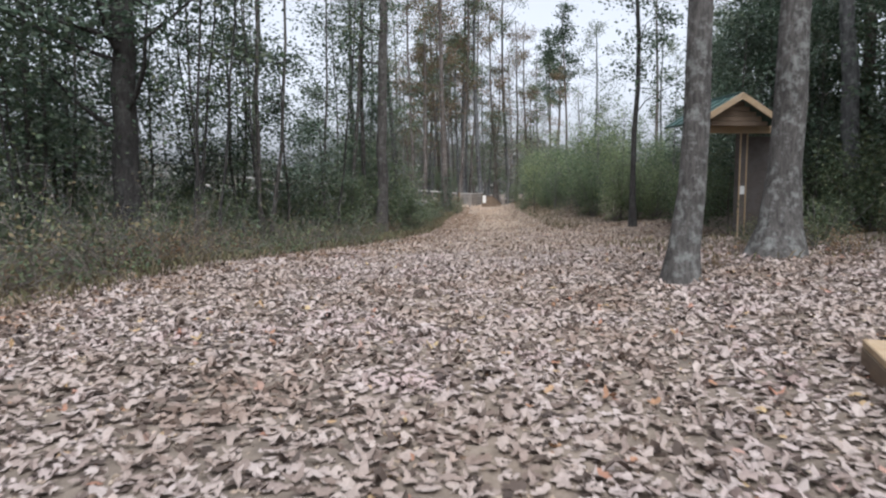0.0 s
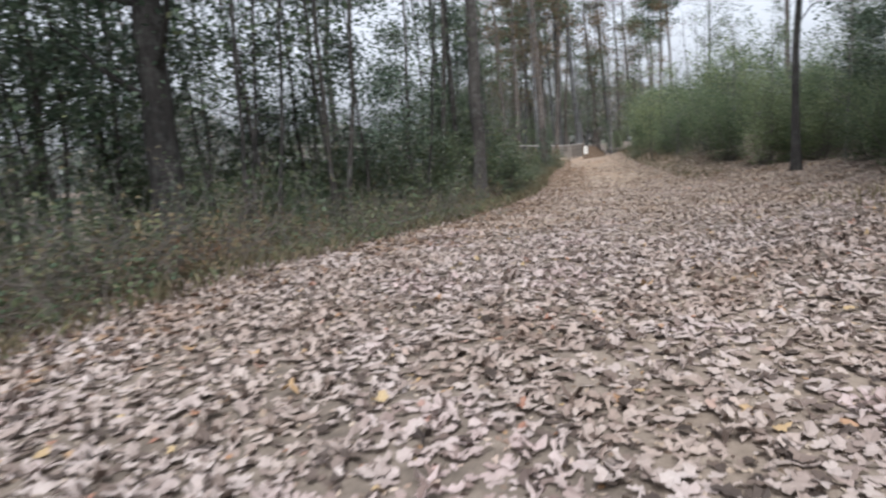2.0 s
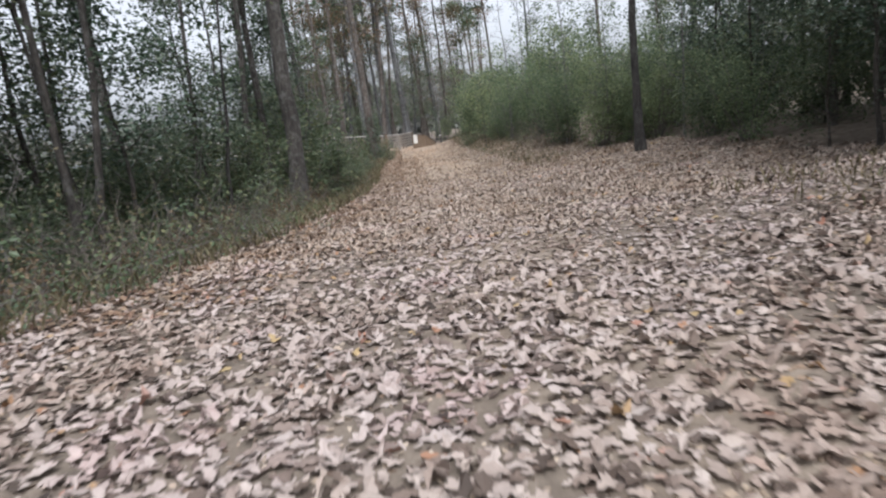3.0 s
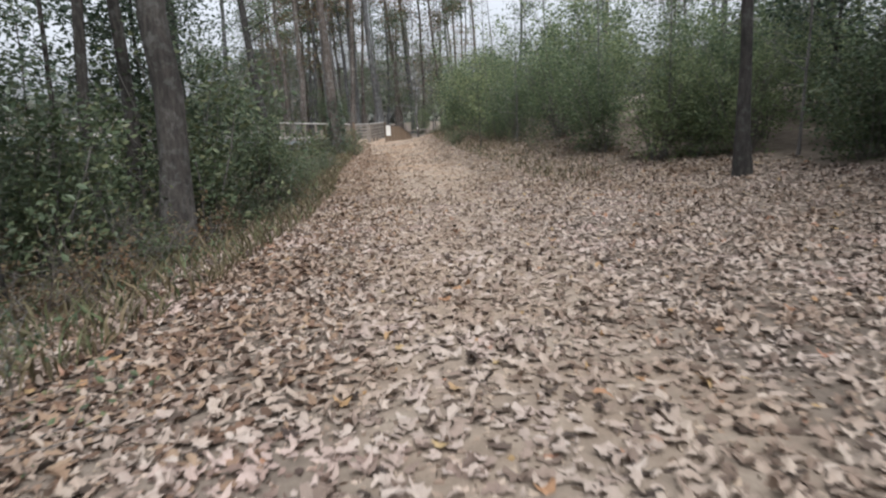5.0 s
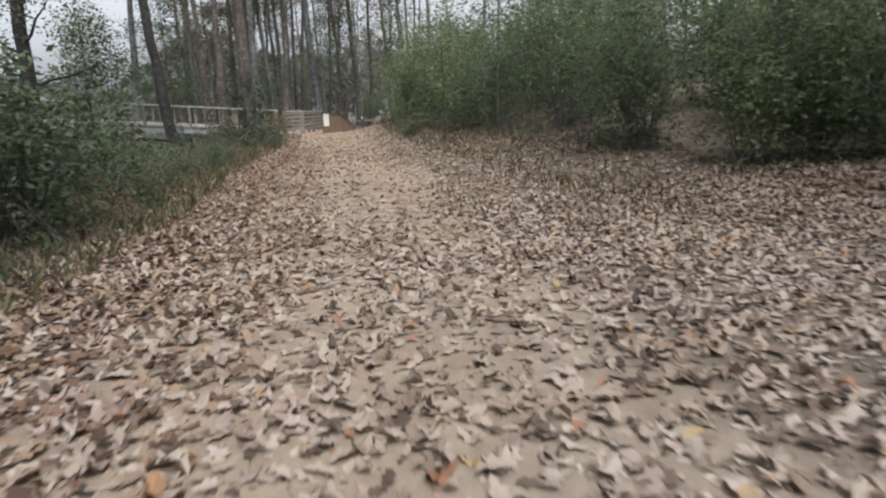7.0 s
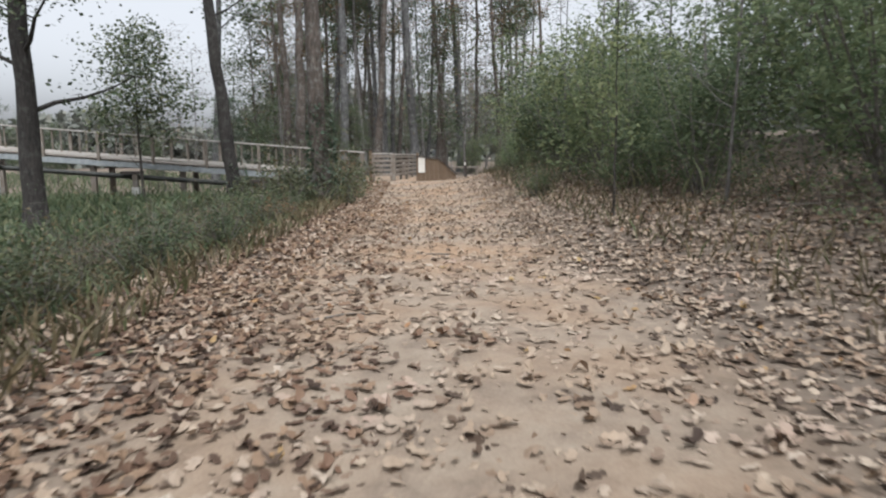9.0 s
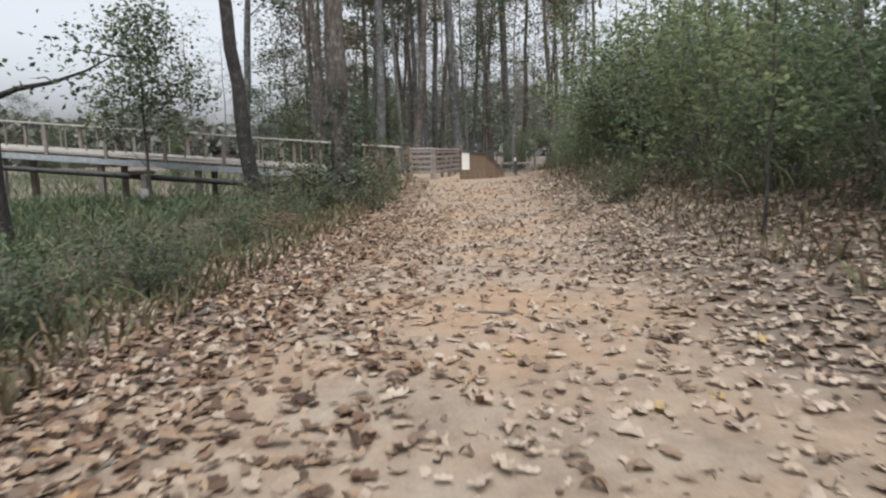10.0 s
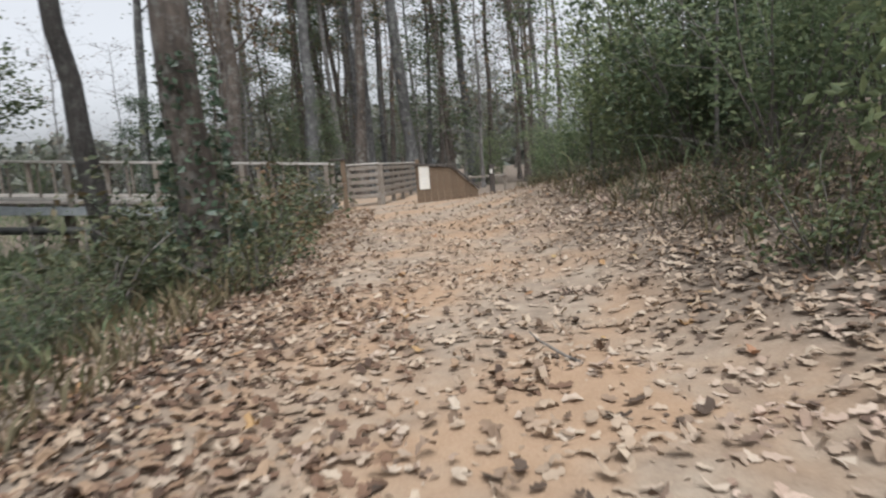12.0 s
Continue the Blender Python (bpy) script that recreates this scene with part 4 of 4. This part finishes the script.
blades("dry_weeds", verge_points(12000, 4, 42, 0.0, 2.6), 0.07, 0.26, M_WEED, "dry brown and olive weeds along the trail edge", 0.011)
blades("green_grass", verge_points(5500, 9, 44, 0.4, 3.4), 0.07, 0.22, M_GRASS, "pale green grass along the trail edge", 0.009)
blades("marsh_grass", [(-3.2 - 13 * rng.random() ** 1.3, rng.uniform(27, 43)) for _ in range(13000)] + [(rng.uniform(-15, -0.5), rng.uniform(40.5, 43)) for _ in range(5000)] + [(rng.uniform(-40, -2), rng.uniform(46, 75)) for _ in range(9000)], 0.25, 0.65, M_GRASS, "yellow-green marsh grass on the low ground", 0.02)
yy = rng.uniform(23, 44, 2200)
blades("weeds", [(rng.uniform(3.0, 8.0), rng.uniform(8.6, 13)) for _ in range(900)], 0.05, 0.2, M_WEED, "thin olive weeds round the oak roots", 0.01)
blades("bank_weeds", [(4.0 + 0.06 * max(0, b - 30) + abs(rng.normal()) * 0.9, b) for b in yy], 0.06, 0.25, M_WEED, "short dry weeds at the foot of the bank", 0.01)

yy = rng.uniform(28, 40, 260)
blades("dry_bank_grass", [(5.0 + abs(rng.normal()) * 0.7, b) for b in yy], 0.35, 0.75, M_GRASS, "long pale dry grass arching on the bank", 0.008)

# horizon woods, their haze held in the leaf colour
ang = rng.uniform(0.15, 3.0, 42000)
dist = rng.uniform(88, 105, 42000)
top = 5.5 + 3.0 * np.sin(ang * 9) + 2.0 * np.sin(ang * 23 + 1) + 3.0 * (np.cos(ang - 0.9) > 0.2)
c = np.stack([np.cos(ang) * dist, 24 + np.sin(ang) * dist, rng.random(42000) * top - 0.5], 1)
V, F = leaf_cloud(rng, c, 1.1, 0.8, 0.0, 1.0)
tagged(new("distant_woods", mesh_of("distant_woods", V, F, M_FARWOOD)), "woods along the horizon, leaf colour paled for haze", "woods", kind="stuff")


# ---------- fallen leaves ----------
LEAF_EDGES = (((0.13, 0.24), (0.3, 0.13), (0.5, 0.36), (0.66, 0.17), (0.87, 0.25)),
              ((0.1, 0.1), (0.27, 0.3), (0.42, 0.19), (0.68, 0.33), (0.93, 0.09)),
              ((0.18, 0.16), (0.36, 0.11), (0.55, 0.38), (0.7, 0.2), (0.9, 0.31)))


def leaf_shape(kind):
    """One dry leaf along x, one unit long: two lobed halves meeting in the midrib."""
    curl, fold, twist = ((0.8, 0.3, 0.5), (-0.55, 0.4, -0.4), (1.0, -0.25, 0.7))[kind]
    V = [(t - 0.5, 0.0, curl * (t - 0.5) ** 2) for t in (0.0, 0.5, 1.0)]
    for side in (1, -1):
        for k, (t, w) in enumerate(LEAF_EDGES[kind]):
            w *= 1.0 if side > 0 else (0.85, 1.1, 0.8, 1.15, 0.9)[k]
            V.append((t - 0.5 + 0.03 * side, side * w, curl * (t - 0.5) ** 2 + fold * w + twist * side * w * (t - 0.5)))
    return np.array(V), np.array([(0, 1, 2, 7, 6, 5, 4, 3), (2, 1, 0, 8, 9, 10, 11, 12)])


def litter_weight(x, y):
    e = lerp_table(y, LEFT_EDGE)
    s = sandiness(x, y)
    cover = lerp_table(y, [(0, 1.0), (13, 1.0), (17, 0.95), (19, 0.85), (21, 0.64), (23, 0.38), (27, 0.28), (30, 0.32), (33, 0.42), (38, 0.36), (46, 0.18)])
    patch = 0.25 + 1.7 * max(0.0, 0.38 + noise.noise(Vector((x * 2.0, y * 2.0, 9.0))))
    patch = 1 + (patch - 1) * (1 - cover)
    w = s * cover * patch + (1 - s) * (1.0 - 0.25 * smooth(36, 44, y))
    if x < e - 0.3:
        w *= max(0.12, 1 - 0.55 * (e - 0.3 - x))
    r = 5.8 if y > 24 else 8.0
    if x > r:
        w *= max(0.25, 1 - 0.4 * (x - r))
    return w


def scatter(n, x0, x1, y0, y1, keep=None):
    out = []
    while len(out) < n:
        x, y = rng.uniform(x0, x1), rng.uniform(y0, y1)
        if rng.random() < litter_weight(x, y) * (keep(x, y) if keep else 1):
            out.append((x, y))
    return out


def litter(name, pts, kind, mat, label, lo=0.036, hi=0.096, curled=0.28):
    LV, LF = leaf_shape(kind)
    n = len(pts)
    s = rng.uniform(lo, hi, n)
    yaw, tilt, roll = rng.uniform(0, 2 * math.pi, n), rng.normal(size=n) * 0.13, rng.normal(size=n) * 0.15
    flip = np.where(rng.random(n) < 0.35, -1.0, 1.0)
    P = np.repeat(LV[None], n, 0) * s[:, None, None]
    P[:, :, 2] *= flip[:, None] * np.where(rng.random(n) < curled, rng.uniform(1.0, 2.1, n), rng.uniform(0.1, 0.7, n))[:, None]
    y2 = P[:, :, 1] * np.cos(roll)[:, None] - P[:, :, 2] * np.sin(roll)[:, None]
    z2 = P[:, :, 1] * np.sin(roll)[:, None] + P[:, :, 2] * np.cos(roll)[:, None]
    x3 = P[:, :, 0] * np.cos(tilt)[:, None] + z2 * np.sin(tilt)[:, None]
    z3 = -P[:, :, 0] * np.sin(tilt)[:, None] + z2 * np.cos(tilt)[:, None]
    z3 -= z3.min(1)[:, None]
    px, py = np.array([p[0] for p in pts]), np.array([p[1] for p in pts])
    pz = np.array([height(x, y) for x, y in pts]) + rng.uniform(-0.006, 0.022, n)
    X = x3 * np.cos(yaw)[:, None] - y2 * np.sin(yaw)[:, None] + px[:, None]
    Y = x3 * np.sin(yaw)[:, None] + y2 * np.cos(yaw)[:, None] + py[:, None]
    V = np.stack([X, Y, z3 + pz[:, None]], 2).reshape(-1, 3)
    F = (LF[None] + (np.arange(n) * len(LV))[:, None, None]).reshape(-1, 8)
    return tagged(new(name, mesh_of(name, V, F, mat)), label, "leaves", kind="stuff")


carpet = litter("leaf_litter", scatter(30000, -4.6, 6.5, 2.4, 13.5), 0, M_LITTER_GREY, "thick carpet of pale dry oak leaves")
litter("leaf_litter", scatter(16000, -3.8, 5.4, 2.2, 11), 2, M_LITTER_GREY, "thick carpet of pale dry oak leaves", 0.045, 0.105)
litter("leaf_litter", scatter(35000, -2.8, 7, 12, 24), 2, M_LITTER_MID, "thick carpet of pale dry oak leaves")
litter("leaf_litter", scatter(17000, -1.2, 7.5, 21, 45), 2, M_LITTER, "dry brown leaves strewn over the sandy trail", 0.03, 0.09, 0.4)
litter("leaf_litter", scatter(21000, -1, 6.5, 21, 41), 0, M_LITTER, "dry brown leaves strewn over the sandy trail", 0.035, 0.1, 0.3)
litter("leaf_litter", verge_points(9000, 4, 44, -0.7, 2.0), 1, M_LITTER_RUST, "rusty brown leaves caught in the verge")

# small drifts where leaves have gathered on the sand
drift = []
for x, y in ((1.9, 28.3), (1.35, 25.6), (2.35, 30.6), (1.75, 32.9), (2.6, 33.4), (1.2, 31.6), (2.1, 26.4), (2.9, 28.8), (1.6, 35.2), (2.5, 36.6)):
    n = rng.integers(12, 26)
    drift += [(x + a, y + b) for a, b in rng.normal(size=(n, 2)) * np.array([0.17, 0.1])]
litter("leaf_litter", drift, 0, M_LITTER_RUST, "small drifts of curled brown leaves on the sand", 0.045, 0.11, 0.6)

# crumbled bits of leaf between the whole ones
bits = scatter(22000, -4, 5.5, 3, 16) + scatter(26000, -1, 5.5, 14, 42)
c = np.array([(x, y, height(x, y) + 0.006) for x, y in bits])
V, F = leaf_cloud(rng, c, 0.034, 0.022, 0.0, 0.2)
tagged(new("leaf_crumbs", mesh_of("leaf_crumbs", V, F, M_LITTER)), "small crumbled bits of dry leaf on the sand", "leaves", kind="stuff")

yr = rng.uniform(11, 36, 7800)
litter("leaf_litter", [(lerp_table(b, LEFT_EDGE) + 1.5 * rng.random() ** 1.5 - 0.1, b) for b in yr], 0, M_LITTER_RUST, "rusty brown leaves along the trail edge")

one = [mesh_of("leaf", *leaf_shape(k), M_LITTER_ONE) for k in range(3)]
for i, (x, y) in enumerate(scatter(290, 0.6, 3.6, 22.5, 35)):
    s = rng.uniform(0.06, 0.11)
    part("leaf", one[i % 3], carpet, "", pose(x, y, height(x, y) + 0.012, rng.normal() * 9, rng.normal() * 9, rng.uniform(0, 360)) @ Matrix.Scale(s, 4))

# a few fallen twigs on the sand
for x, y, ln, turn in ((1.15, 26.9, 0.5, 25), (2.3, 29.4, 0.35, 160), (0.75, 27.6, 0.6, 60), (2.9, 33.6, 0.4, 110), (1.3, 18.6, 0.45, 15)):
    pts = bent_path(rng, (0, 0, 0), (1, 0, 0.02), ln, 4, 0.12)
    pts = [Vector((p.x, p.y, max(0.0, p.z))) for p in pts]
    V, F = tubes([(pts, [0.009, 0.008, 0.007, 0.005, 0.003], 6)])
    ob = tagged(new("twig", mesh_of("twig", V, F, M_TWIG, True)), "short grey fallen twig lying on the trail", "twig", "fallen twigs")
    ob.matrix_basis = pose(x, y, height(x, y) + 0.006, 0, 0, turn)
